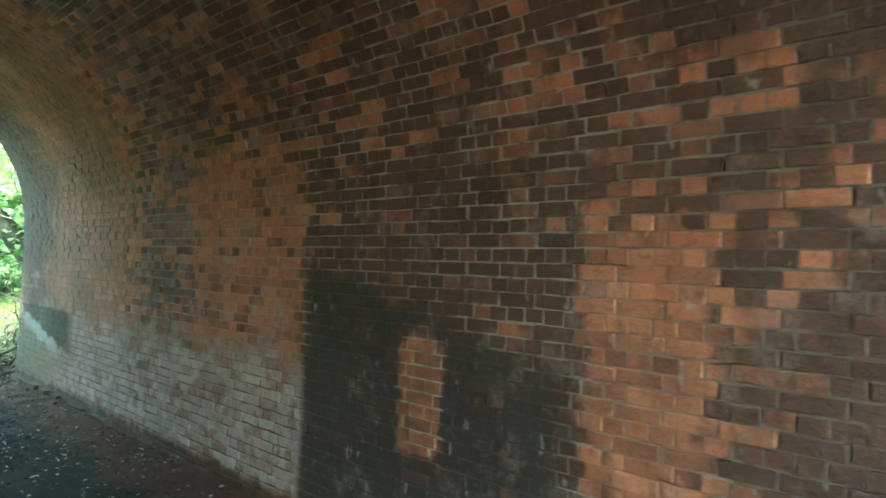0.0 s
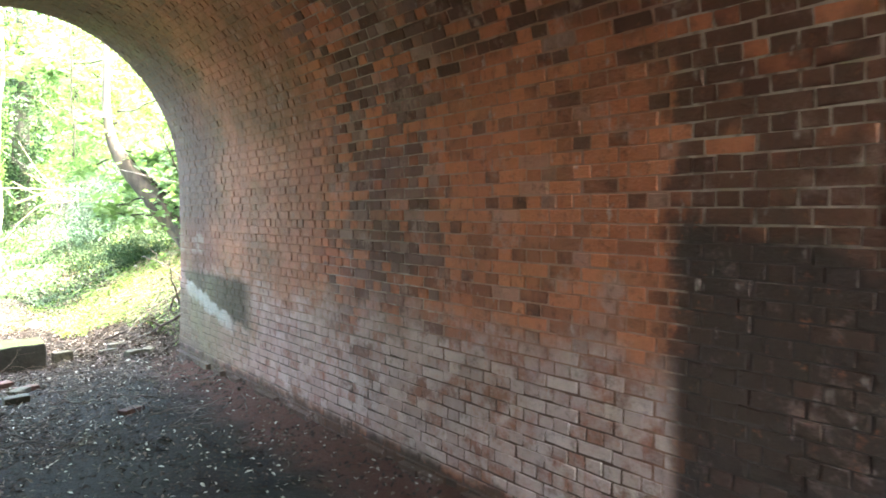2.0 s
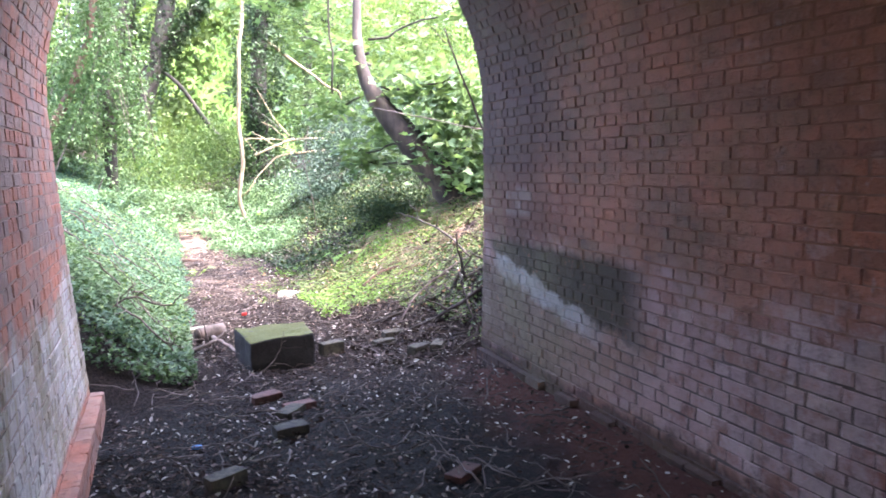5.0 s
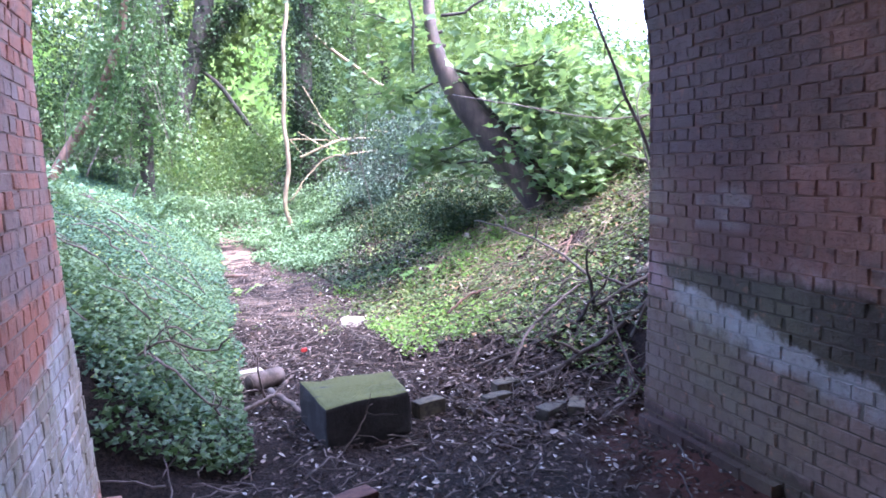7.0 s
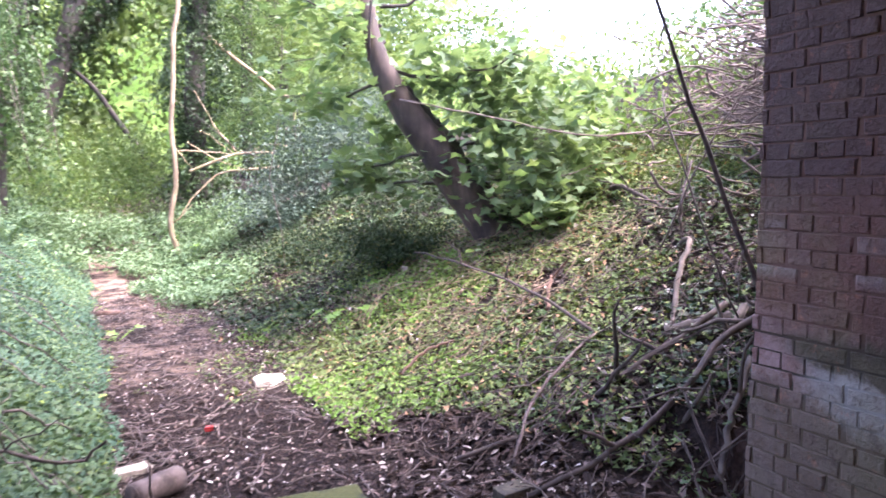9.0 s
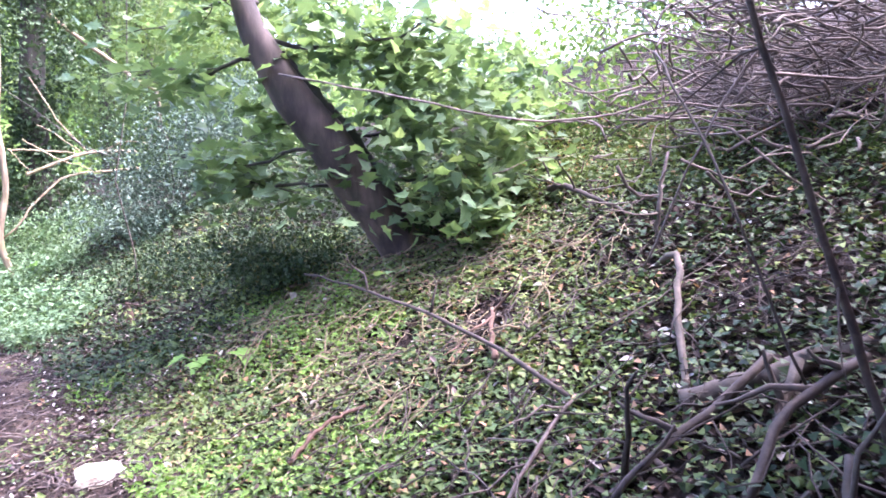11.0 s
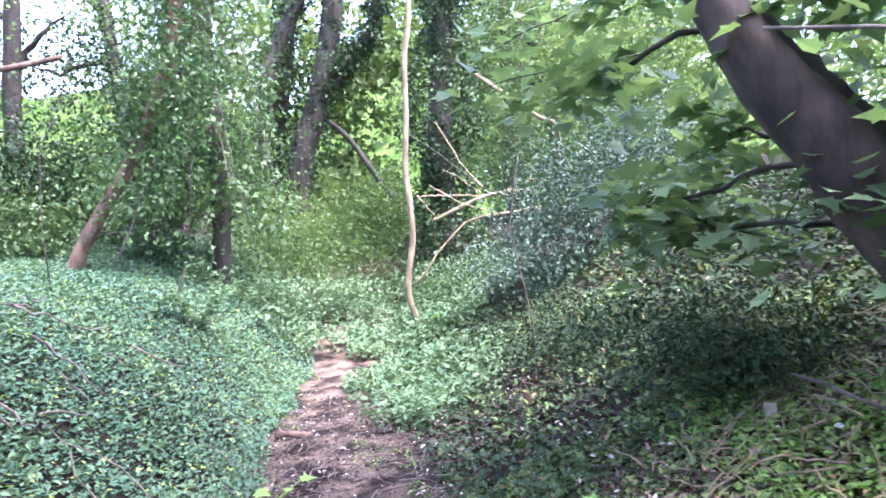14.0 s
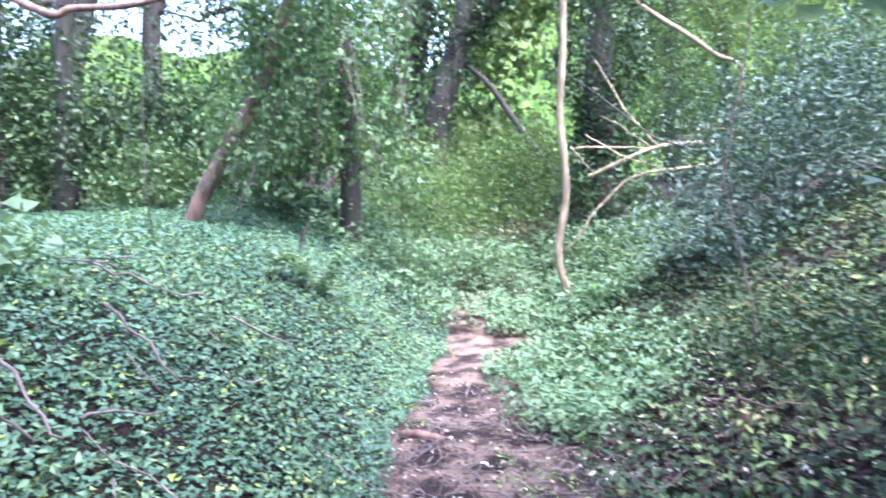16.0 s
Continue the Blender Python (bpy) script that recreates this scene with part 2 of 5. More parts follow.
    grime = n.ramp(n.math("ADD", n.noise(0.9, 6, 0.7), n.math("MULTIPLY", n.math("SUBTRACT", n.noise(5.0, 5, 0.7), 0.5), 0.5)), 0.40, 0.66)
    c = n.mix(n.math("MULTIPLY", grime, n.math("SUBTRACT", 0.62, n.math("MULTIPLY", n.ramp(y, 3.9, 4.1), 0.34))), c, n.mix(n.ramp(y, 5.0, 8.0), (0.085, 0.056, 0.048), (0.16, 0.105, 0.085)))
    c = n.mix(n.math("MULTIPLY", n.ramp(n.noise(3.4, 6, 0.75), 0.53, 0.68), n.math("MULTIPLY", n.ramp(y, 8.8, 7.5), n.math("ADD", 0.3, n.math("MULTIPLY", n.ramp(y, 3.9, 4.1), 0.3)))), c, (0.58, 0.42, 0.39))
    c = n.mix(n.math("MULTIPLY", n.ramp(scab, 0.52, 0.68), 0.45), c, (0.085, 0.055, 0.048))
    c = n.mix(n.math("MULTIPLY", n.ramp(scab, 0.42, 0.30), 0.3), c, (0.56, 0.22, 0.12))
    c = n.mix(0.5, c, n.mix(grain, (0.5, 0.5, 0.5), (1.0, 1.0, 1.0)), "MULTIPLY")
    return n.surface(c, n.math("ADD", 0.62, n.math("MULTIPLY", grain, 0.25)), n.bump(n.math("ADD", n.math("MULTIPLY", grain, 0.6), scab), 0.9, 0.018), 0.0, 0.3)


def mortar_material(name):
    n = Nodes(name)
    x, y, z = n.xyz()
    soot, crust = soot_mask(n, 0.5)
    c = n.mix(n.noise(30, 4), (0.40, 0.33, 0.29), (0.74, 0.67, 0.63))
    c = n.mix(n.math("MULTIPLY", n.ramp(n.noise(1.1, 4, 0.6), 0.46, 0.64), 0.6), c, (0.15, 0.095, 0.075))
    c = n.mix(n.math("MULTIPLY", n.ramp(n.noise(4.2, 4, 0.7), 0.48, 0.62), 0.7), c, (0.11, 0.070, 0.056))
    c = n.mix(n.math("MULTIPLY", n.ramp(y, 2.0, 0.8), 0.72), c, (0.13, 0.09, 0.075))
    column = n.math("MULTIPLY", n.math("MULTIPLY", n.ramp(y, 1.15, 1.3), n.ramp(y, 1.85, 1.7)), n.math("MULTIPLY", n.ramp(z, 2.2, 1.9), 0.7))
    c = n.mix(column, c, (0.34, 0.18, 0.13))
    clean = n.math("MULTIPLY", n.math("MULTIPLY", n.ramp(y, 3.95, 4.05), n.ramp(y, 6.2, 5.4)), 0.65)
    c = n.mix(clean, c, (0.42, 0.19, 0.13))
    c = n.mix(n.math("MULTIPLY", soot, 0.2), c, (0.06, 0.042, 0.042))
    c = n.mix(n.math("MULTIPLY", crust, 0.92), c, n.mix(n.noise(2.6, 4, 0.6), (0.041, 0.034, 0.037), (0.076, 0.062, 0.063)))
    c = n.mix(n.math("MULTIPLY", n.math("MULTIPLY", n.ramp(z, 1.15, 0.75), n.ramp(y, 3.9, 4.3)), 0.85), c, (0.070, 0.050, 0.047))
    moist = n.math("MULTIPLY", n.ramp(y, 8.6, 9.6), n.ramp(z, 1.0, 0.8))
    far_end = n.math("MULTIPLY", n.ramp(n.math("ADD", y, n.noise(0.8, 3)), 6.6, 8.2), n.ramp(z, 0.75, 1.15))
    c = n.mix(n.math("MULTIPLY", far_end, 0.95), c, n.mix(n.noise(1.6, 5, 0.65), (0.19, 0.125, 0.09), (0.43, 0.18, 0.112)))
    # joints at the mouth take the same shade into their colour
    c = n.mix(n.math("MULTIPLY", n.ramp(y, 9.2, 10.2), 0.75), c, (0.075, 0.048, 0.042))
    c = n.mix(n.math("MULTIPLY", moist, 0.8), c, (0.12, 0.095, 0.06))
    wet = n.math("MULTIPLY", n.math("MULTIPLY", n.ramp(y, 8.7, 9.0), n.ramp(z, 0.80, 0.90)), n.ramp(z, 1.14, 1.04))
    c = n.mix(n.math("MULTIPLY", wet, 0.8), c, (0.040, 0.038, 0.026))
    salt = n.math("ADD", n.math("ADD", z, n.math("MULTIPLY", n.math("SUBTRACT", y, 10.0), -0.20)), n.math("MULTIPLY", n.math("SUBTRACT", n.noise(4.5, 5, 0.75), 0.5), 0.30))
    salt = n.math("MULTIPLY", n.math("MULTIPLY", n.ramp(y, 9.0, 9.5), n.ramp(y, 10.75, 10.6)), n.math("MULTIPLY", n.ramp(salt, 0.64, 0.76), n.ramp(salt, 0.88, 0.82)))
    c = n.mix(n.math("MULTIPLY", salt, 0.7), c, (0.36, 0.35, 0.33))
    c = n.mix(n.math("MULTIPLY", n.ramp(x, 1.0, 0.5), 0.8), c, (0.38, 0.25, 0.19))
    return n.surface(c, 0.95, n.bump(n.noise(70, 4), 0.5, 0.006), 0.0, 0.2)


def ground_material(name):
    n = Nodes(name)
    x, y, z = n.xyz()
    fine = n.noise(38, 6, 0.7)
    c = n.mix(n.ramp(fine, 0.35, 0.7), (0.010, 0.0075, 0.007), (0.040, 0.028, 0.023))
    path = n.math("MULTIPLY", n.ramp(y, 14.2, 16.2), n.ramp(n.math("ABSOLUTE", n.math("SUBTRACT", x, 0.8)), 1.1, 0.3))
    c = n.mix(n.math("MULTIPLY", path, n.ramp(n.noise(2.4, 4), 0.4, 0.6)), c, n.mix(fine, (0.075, 0.053, 0.041), (0.25, 0.185, 0.14)))
    # near-black mud inside the tunnel, slightly smoother than the soil
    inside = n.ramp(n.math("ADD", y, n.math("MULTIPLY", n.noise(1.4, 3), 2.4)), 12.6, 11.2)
    dark_mask = n.math("MULTIPLY", inside, n.ramp(n.noise(1.1, 4), 0.22, 0.42))
    c = n.mix(n.math("MULTIPLY", dark_mask, 0.85), c, n.mix(fine, (0.005, 0.0047, 0.0045), (0.019, 0.017, 0.015)))
    dust = n.math("MULTIPLY", inside, n.ramp(n.math("ADD", x, n.math("MULTIPLY", n.noise(2.5, 4), 0.8)), 2.25, 2.65))
    c = n.mix(n.math("MULTIPLY", dust, 0.6), c, n.mix(fine, (0.07, 0.028, 0.02), (0.21, 0.075, 0.05)))
    rough = n.math("SUBTRACT", 0.95, n.math("MULTIPLY", dark_mask, 0.2))
    return n.surface(c, rough, n.bump(n.math("ADD", fine, n.noise(9, 5)), 1.0, 0.04), 0.0, 0.15)


def stone_material(name):
    n = Nodes(name)
    up = n.t.nodes.new("ShaderNodeSeparateXYZ")
    n.put(up.inputs[0], n.geo.outputs["Normal"])
    fine = n.noise(40, 6, 0.7)
    c = n.mix(fine, (0.008, 0.008, 0.008), (0.036, 0.033, 0.030))
    moss = n.mix(n.noise(60, 4), (0.028, 0.040, 0.007), (0.105, 0.108, 0.020))
    c = n.mix(n.math("MULTIPLY", n.ramp(up.outputs[2], 0.55, 0.9), n.ramp(n.noise(6, 4), 0.28, 0.45)), c, moss)
    return n.surface(c, 0.92, n.bump(fine, 0.6, 0.012))


def plain_material(name, a, b, scale=20.0, rough=0.85):
    n = Nodes(name)
    v = n.noise(scale, 5, 0.65)
    c = n.mix(n.ramp(v, 0.3, 0.7), a, b)
    c = n.mix(n.math("MULTIPLY", n.rand(), 0.5), c, tuple(0.4 * q for q in a))
    return n.surface(c, rough, n.bump(v, 0.5, 0.01))


def litter_material(name):
    n = Nodes(name)
    r = n.rand()
    c = n.mix(n.noise(30, 4), (0.018, 0.012, 0.010), (0.062, 0.040, 0.032))
    c = n.mix(n.ramp(n.spread(r, 11.3), 0.72, 0.88), c, (0.18, 0.135, 0.115))
    c = n.mix(n.ramp(n.spread(r, 5.7), 0.91, 0.94), c, (0.44, 0.40, 0.36))
    return n.surface(c, 0.8, None, 0.1, 0.3)


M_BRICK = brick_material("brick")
M_MORTAR = mortar_material("mortar")
M_GROUND = ground_material("soil")
M_STONE = stone_material("mossy_stone")
M_PALE = plain_material("pale_stone", (0.26, 0.23, 0.18), (0.50, 0.46, 0.38))
M_RUBBLE = plain_material("rubble", (0.022, 0.020, 0.014), (0.075, 0.066, 0.040))
M_RED = plain_material("loose_brick", (0.05, 0.022, 0.016), (0.12, 0.05, 0.035))
M_LITTER = litter_material("dead_leaf")
M_TWIG = plain_material("twig", (0.058, 0.044, 0.037), (0.19, 0.15, 0.13), 12)
M_LOG = plain_material("weathered_log", (0.040, 0.032, 0.026), (0.115, 0.092, 0.072), 9)
M_DARKTWIG = plain_material("dark_twig", (0.035, 0.026, 0.022), (0.10, 0.075, 0.06), 12)
M_POLE = bark_material("pale_bark", (0.13, 0.095, 0.058), (0.32, 0.25, 0.155), (0.16, 0.17, 0.06), 9, 0.4)
M_SYC = bark_material("sycamore_bark", (0.036, 0.026, 0.022), (0.115, 0.082, 0.066), (0.045, 0.05, 0.02), 7, 0.3)
M_BARK = bark_material("dark_bark", (0.013, 0.010, 0.008), (0.044, 0.034, 0.026), (0.022, 0.032, 0.010))
M_REDBARK = bark_material("brown_bark", (0.07, 0.040, 0.027), (0.19, 0.11, 0.075))
M_IVY = leaf_material("ivy_leaf", (0.052, 0.118, 0.070), (0.080, 0.168, 0.104), (0.130, 0.232, 0.138), 0.25, 0.65, 0.8, (0.24, 0.32, 0.08))
M_BANK = leaf_material("bank_ivy", (0.062, 0.118, 0.045), (0.120, 0.200, 0.070), (0.260, 0.330, 0.100), 0.25, 0.5, 1.3, (0.34, 0.20, 0.12))
# darker ivy copy: the shade under the leaning tree is put into its colour
M_SHADETONE = leaf_material("shade_toned_ivy", (0.011, 0.029, 0.012), (0.021, 0.050, 0.017), (0.050, 0.085, 0.026), 0.12, 0.7, 0.9, (0.075, 0.075, 0.02))
M_NETTLE = leaf_material("nettle_leaf", (0.068, 0.132, 0.065), (0.120, 0.215, 0.110), (0.195, 0.300, 0.150), 0.3, 0.5, 1.2)
M_SYCLEAF = leaf_material("sycamore_leaf", (0.105, 0.188, 0.095), (0.165, 0.272, 0.138), (0.260, 0.375, 0.195), 0.5, 0.45, 0.6)
M_LIME = leaf_material("young_leaf", (0.15, 0.32, 0.06), (0.21, 0.40, 0.08), (0.28, 0.46, 0.12), 0.4, 0.45, 1.0)
M_HOLLY = leaf_material("holly_leaf", (0.024, 0.054, 0.034), (0.046, 0.090, 0.058), (0.100, 0.150, 0.108), 0.12, 0.6, 0.8)
M_WOOD = leaf_material("woodland_leaf", (0.054, 0.108, 0.036), (0.100, 0.180, 0.058), (0.190, 0.285, 0.095), 0.45, 0.45, 0.35)
# woodland leaf again, in a lighter colour that holds the sunlight
M_FAR = leaf_material("sun_lightened_leaf", (0.085, 0.145, 0.045), (0.145, 0.225, 0.080), (0.235, 0.325, 0.140), 0.5, 0.5, 0.3)
M_TREEIVY = leaf_material("tree_ivy", (0.036, 0.084, 0.030), (0.066, 0.135, 0.048), (0.135, 0.215, 0.085), 0.28, 0.45, 0.7)
# tree ivy copy with silhouette and shade worked into darker leaf colours
M_SHADOWIVY = leaf_material("shade_darkened_ivy", (0.014, 0.038, 0.014), (0.028, 0.062, 0.022), (0.070, 0.120, 0.045), 0.15, 0.5, 0.7)


def backdrop_material(name):
    n = Nodes(name)
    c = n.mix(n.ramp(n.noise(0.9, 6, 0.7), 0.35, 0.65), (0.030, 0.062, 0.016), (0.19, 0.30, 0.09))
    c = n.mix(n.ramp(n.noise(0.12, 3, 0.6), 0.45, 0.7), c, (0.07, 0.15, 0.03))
    # the backdrop glows by itself, in place of daylight on far trees
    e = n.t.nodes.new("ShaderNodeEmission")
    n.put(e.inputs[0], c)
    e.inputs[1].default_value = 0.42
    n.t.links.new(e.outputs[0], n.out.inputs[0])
    return n.mat


M_BACKDROP = backdrop_material("glowing_distant_wood")

# ---- building helpers ----
rng = np.random.default_rng(7)


def mesh_object(name, verts, faces, mats, parent=None, smooth=False, slots=None):
    """A mesh object from arrays; faces may be one (n, k) array or a list of such arrays."""
    me = bpy.data.meshes.new(name)
    verts = np.asarray(verts, dtype=np.float32).reshape(-1, 3)
    blocks = faces if isinstance(faces, list) else [faces]
    blocks = [np.asarray(b, dtype=np.int32) for b in blocks]
    sizes = np.concatenate([np.full(len(b), b.shape[1], dtype=np.int32) for b in blocks])
    flat = np.concatenate([b.ravel() for b in blocks])
    me.vertices.add(len(verts))
    me.vertices.foreach_set("co", verts.ravel())
    me.loops.add(len(flat))
    me.loops.foreach_set("vertex_index", flat)
    me.polygons.add(len(sizes))
    starts = np.concatenate([[0], np.cumsum(sizes)[:-1]]).astype(np.int32)
    me.polygons.foreach_set("loop_start", starts)
    me.polygons.foreach_set("loop_total", sizes)
    for m in (mats if isinstance(mats, (list, tuple)) else [mats]):
        me.materials.append(m)
    if slots is not None:
        me.polygons.foreach_set("material_index", np.asarray(slots, dtype=np.int32))
    me.polygons.foreach_set("use_smooth", np.full(len(sizes), smooth))
    me.update(calc_edges=True)
    me.validate()
    ob = new(name, me)
    if parent is not None:
        ob.parent = parent
    return ob


def part(name, bm, material, parent, label=""):
    me = bpy.data.meshes.new(name)
    bm.to_mesh(me)
    bm.free()
    me.materials.append(material)
    ob = new(name, me)
    ob.parent = parent
    return tagged(ob, label)


def thing(name, label, category, group="", kind=""):
    return tagged(new(name), label, category, group, kind)


def spins(n, tilt=0.6, lean=None):
    """n rotation matrices: any heading, tilted off level by up to about tilt radians."""
    a, b, c = rng.uniform(0, 2 * np.pi, n), rng.normal(0, tilt, n), rng.normal(0, tilt, n)
    ca, sa, cb, sb, cc, sc = np.cos(a), np.sin(a), np.cos(b), np.sin(b), np.cos(c), np.sin(c)
    one, zero = np.ones(n), np.zeros(n)
    rz = np.stack([ca, -sa, zero, sa, ca, zero, zero, zero, one], 1).reshape(n, 3, 3)
    rx = np.stack([one, zero, zero, zero, cb, -sb, zero, sb, cb], 1).reshape(n, 3, 3)
    ry = np.stack([cc, zero, sc, zero, one, zero, -sc, zero, cc], 1).reshape(n, 3, 3)
    return rx @ ry @ rz


def leaf_shape(kind):
    """Points and triangles of one leaf, 1 long, lying flat with its stalk at the origin."""
    if kind == "oval":
        p = [(0, 0, 0), (0.24, 0.35, 0.06), (0.17, 0.72, 0.03), (0, 1, -0.08), (-0.17, 0.72, 0.03), (-0.24, 0.35, 0.06), (0, 0.5, -0.03)]
        f = [(6, i, (i + 1) % 6) for i in range(6)]
    elif kind == "ivy":
        p = [(0, 0.06, -0.03), (0.46, 0.06, 0.04), (0, 1, -0.06), (-0.46, 0.06, 0.04), (0, 0.42, 0.0)]
        f = [(4, i, (i + 1) % 4) for i in range(4)]
    elif kind == "quick":
        p = [(0, 0, 0), (0.30, 0.48, 0.07), (0, 1, -0.05), (-0.30, 0.48, 0.07)]
        f = [(0, 1, 2), (0, 2, 3)]
    else:  # five-lobed
        rim = [(0.12, -0.06), (0.40, -0.02), (0.30, 0.16), (0.62, 0.36), (0.34, 0.42), (0.20, 0.62), (0, 1.0)]
        rim = rim + [(-a, b) for a, b in rim[-2::-1]]
        p = [(a, b, 0.10 * abs(a) - 0.10 * b * b) for a, b in rim] + [(0, 0.22, -0.03)]
        k = len(rim)
        f = [(k, i, (i + 1) % k) for i in range(k)]
    return np.array(p, dtype=float), np.array(f)


def swarm(name, kind, pos, size, mat, tilt=0.6, parent=None, rot=None):
    """Leaves of one kind at many places, as one mesh."""
    pos = np.asarray(pos)
    n = len(pos)
    p, f = leaf_shape(kind)
    r = spins(n, tilt) if rot is None else rot
    s = np.broadcast_to(np.asarray(size, dtype=float), (n,)) * rng.uniform(0.65, 1.3, n)
    v = np.einsum("nij,kj->nki", r, p) * s[:, None, None] + pos[:, None, :]
    faces = (f[None] + (np.arange(n) * len(p))[:, None, None]).reshape(-1, 3)
    return tagged(mesh_object(name, v.reshape(-1, 3), faces, mat, parent), "", "", "", "stuff")


def tube_data(points, radii, sides=8, rough=0.0):
    pts = np.asarray(points, dtype=float)
    n = len(pts)
    rad = np.broadcast_to(np.asarray(radii, dtype=float), (n,))
    tan = np.gradient(pts, axis=0)
    tan /= np.linalg.norm(tan, axis=1)[:, None] + 1e-9
    ref = np.array([0.31, 0.87, 0.38]) if abs(tan[:, 2]).mean() > 0.6 else np.array([0.1, 0.15, 1.0])
    u = np.cross(tan, ref)
    u /= np.linalg.norm(u, axis=1)[:, None] + 1e-9
    w = np.cross(tan, u)
    a = np.linspace(0, 2 * np.pi, sides, endpoint=False)
    k = rad[:, None] * (1 + rough * rng.normal(0, 1, (n, sides)))
    v = pts[:, None] + k[..., None] * (np.cos(a)[None, :, None] * u[:, None] + np.sin(a)[None, :, None] * w[:, None])
    i, j = np.meshgrid(np.arange(n - 1), np.arange(sides), indexing="ij")
    jn = (j + 1) % sides
    quads = np.stack([i * sides + j, i * sides + jn, (i + 1) * sides + jn, (i + 1) * sides + j], -1).reshape(-1, 4)
    caps = np.stack([np.arange(sides)[::-1], (n - 1) * sides + np.arange(sides)])
    return v.reshape(-1, 3), quads, caps


def tube(name, points, radii, mat, parent=None, sides=8, rough=0.0):
    v, q, c = tube_data(points, radii, sides, rough)
    return mesh_object(name, v, [q, c], mat, parent, True)


def tubes(name, runs, mat, parent=None, sides=5):
    """Many thin stems as one mesh: runs of (points, radii)."""
    vs, qs, cs, k = [], [], [], 0
    for pts, rad in runs:
        v, q, c = tube_data(pts, rad, sides)
        vs.append(v), qs.append(q + k), cs.append(c + k)
        k += len(v)
    ob = mesh_object(name, np.concatenate(vs), [np.concatenate(qs), np.concatenate(cs)], mat, parent, True)
    return tagged(ob, "", "", "", "stuff")


def bend(a, b, n=8, sag=0.0, wob=0.05, curl=0.0):
    """A wavering line from a to b."""
    a, b = np.asarray(a, float), np.asarray(b, float)
    t = np.linspace(0, 1, n)
    p = a + (b - a) * t[:, None]
    length = np.linalg.norm(b - a)
    walkoff = np.cumsum(rng.normal(0, 1, (n, 3)), 0)
    walkoff -= walkoff[0] + (walkoff[-1] - walkoff[0]) * t[:, None]
    p += walkoff * wob * length / math.sqrt(n)
    p[:, 2] += -sag * 4 * t * (1 - t) + curl * t * t
    return p


def spline(points, n=24):
    """A smooth line through the points."""
    p = np.asarray(points, float)
    t = np.linspace(0, len(p) - 1, n)
    i = np.clip(t.astype(int), 0, len(p) - 2)
    f = (t - i)[:, None]
    q = np.vstack([2 * p[0] - p[1], p, 2 * p[-1] - p[-2]])
    a, b, c, d = q[i], q[i + 1], q[i + 2], q[i + 3]
    return 0.5 * (2 * b + (c - a) * f + (2 * a - 5 * b + 4 * c - d) * f**2 + (3 * b - 3 * c + d - a) * f**3)


def cloud(centre, radii, n, clumps=12, spread=0.35, hollow=0.5):
    """n places in clumps that fill an uneven ellipsoid."""
    d = rng.normal(0, 1, (clumps, 3))
    d /= np.linalg.norm(d, axis=1)[:, None]
    c = d * rng.uniform(hollow, 1.0, clumps)[:, None]
    which = rng.integers(0, clumps, n)
    p = c[which] + rng.normal(0, spread, (n, 3)) * rng.uniform(0.5, 1.2, clumps)[which][:, None]
    return p * np.asarray(radii) + np.asarray(centre)


def step(v, a, b):
    t = np.clip((v - a) / (b - a), 0, 1)
    return t * t * (3 - 2 * t)


def waves(x, y, k, seed=0.0):
    return (np.sin(x * k + 1.3 + seed) * np.cos(y * k * 0.83 + 0.4 + seed) + 0.5 * np.sin(x * k * 2.3 + y * k * 1.7 + seed) + 0.25 * np.sin(x * k * 5.1 - y * k * 4.3)) / 1.75


def ground_height(x, y):
    x, y = np.asarray(x, float), np.asarray(y, float)
    right_foot = 1.95 - 0.35 * step(y, 19, 24)
    left_foot = 0.05 + 0.10 * step(y, 18, 23)
    r = np.maximum(0, x - right_foot)
    right = np.where(r < 5.5, 0.50 * r - 0.06 * np.minimum(r, 0.6), 2.714 + 1.9 * (1 - np.exp(-(r - 5.5) / 3.8)))
    left_run = np.maximum(0, left_foot - x)
    left = 1.68 * (1 - np.exp(-((left_run / 1.2) ** 1.3)))
    left = left * (1 + 0.04 * step(y, 14, 20))
    open_mid = step(y, 10.7, 12.0)
    near = np.where((x > 2.9) | (x < -1.0), step(y, 8.5, 10.9), open_mid)
    z = right * near * (1 - 0.45 * step(y, 20, 30)) + left * near
    z = z + 0.12 * np.clip(y - 22.5, 0, 14) * (1 - 0.6 * step(np.abs(x), 3, 8))
    z = z + (0.08 + 0.03 * waves(x, y, 2.7)) * step(x, 2.05, 2.5) * (x < 2.95) * (1 - step(y, 10.2, 10.9))
    z = z + 0.03 * waves(x, y, 1.9) * (0.5 + near) + 0.012 * waves(x, y, 6.5, 2.0)
    return z * (1 - 0.9 * step(np.hypot(x, y - 15), 45, 90))


def on_ground(x, y, up=0.0):
    return np.stack([np.asarray(x, float), np.asarray(y, float), ground_height(x, y) + up], -1)

# ---- ground ----
gx = np.concatenate([[-900, -300, -120, -60, -35, -22], np.arange(-15, -4, 0.5), np.arange(-4, 7, 0.09), np.arange(7, 18, 0.5), [22, 35, 60, 120, 300, 900]])
gy = np.concatenate([[-900, -300, -100, -40, -20], np.arange(-12, 2, 0.6), np.arange(2, 20, 0.09), np.arange(20, 46, 0.4), [52, 65, 100, 300, 900]])
GX, GY = np.meshgrid(gx, gy, indexing="ij")
gv = np.stack([GX, GY, ground_height(GX, GY)], -1).reshape(-1, 3)
gi, gj = np.meshgrid(np.arange(len(gx) - 1), np.arange(len(gy) - 1), indexing="ij")
ny = len(gy)
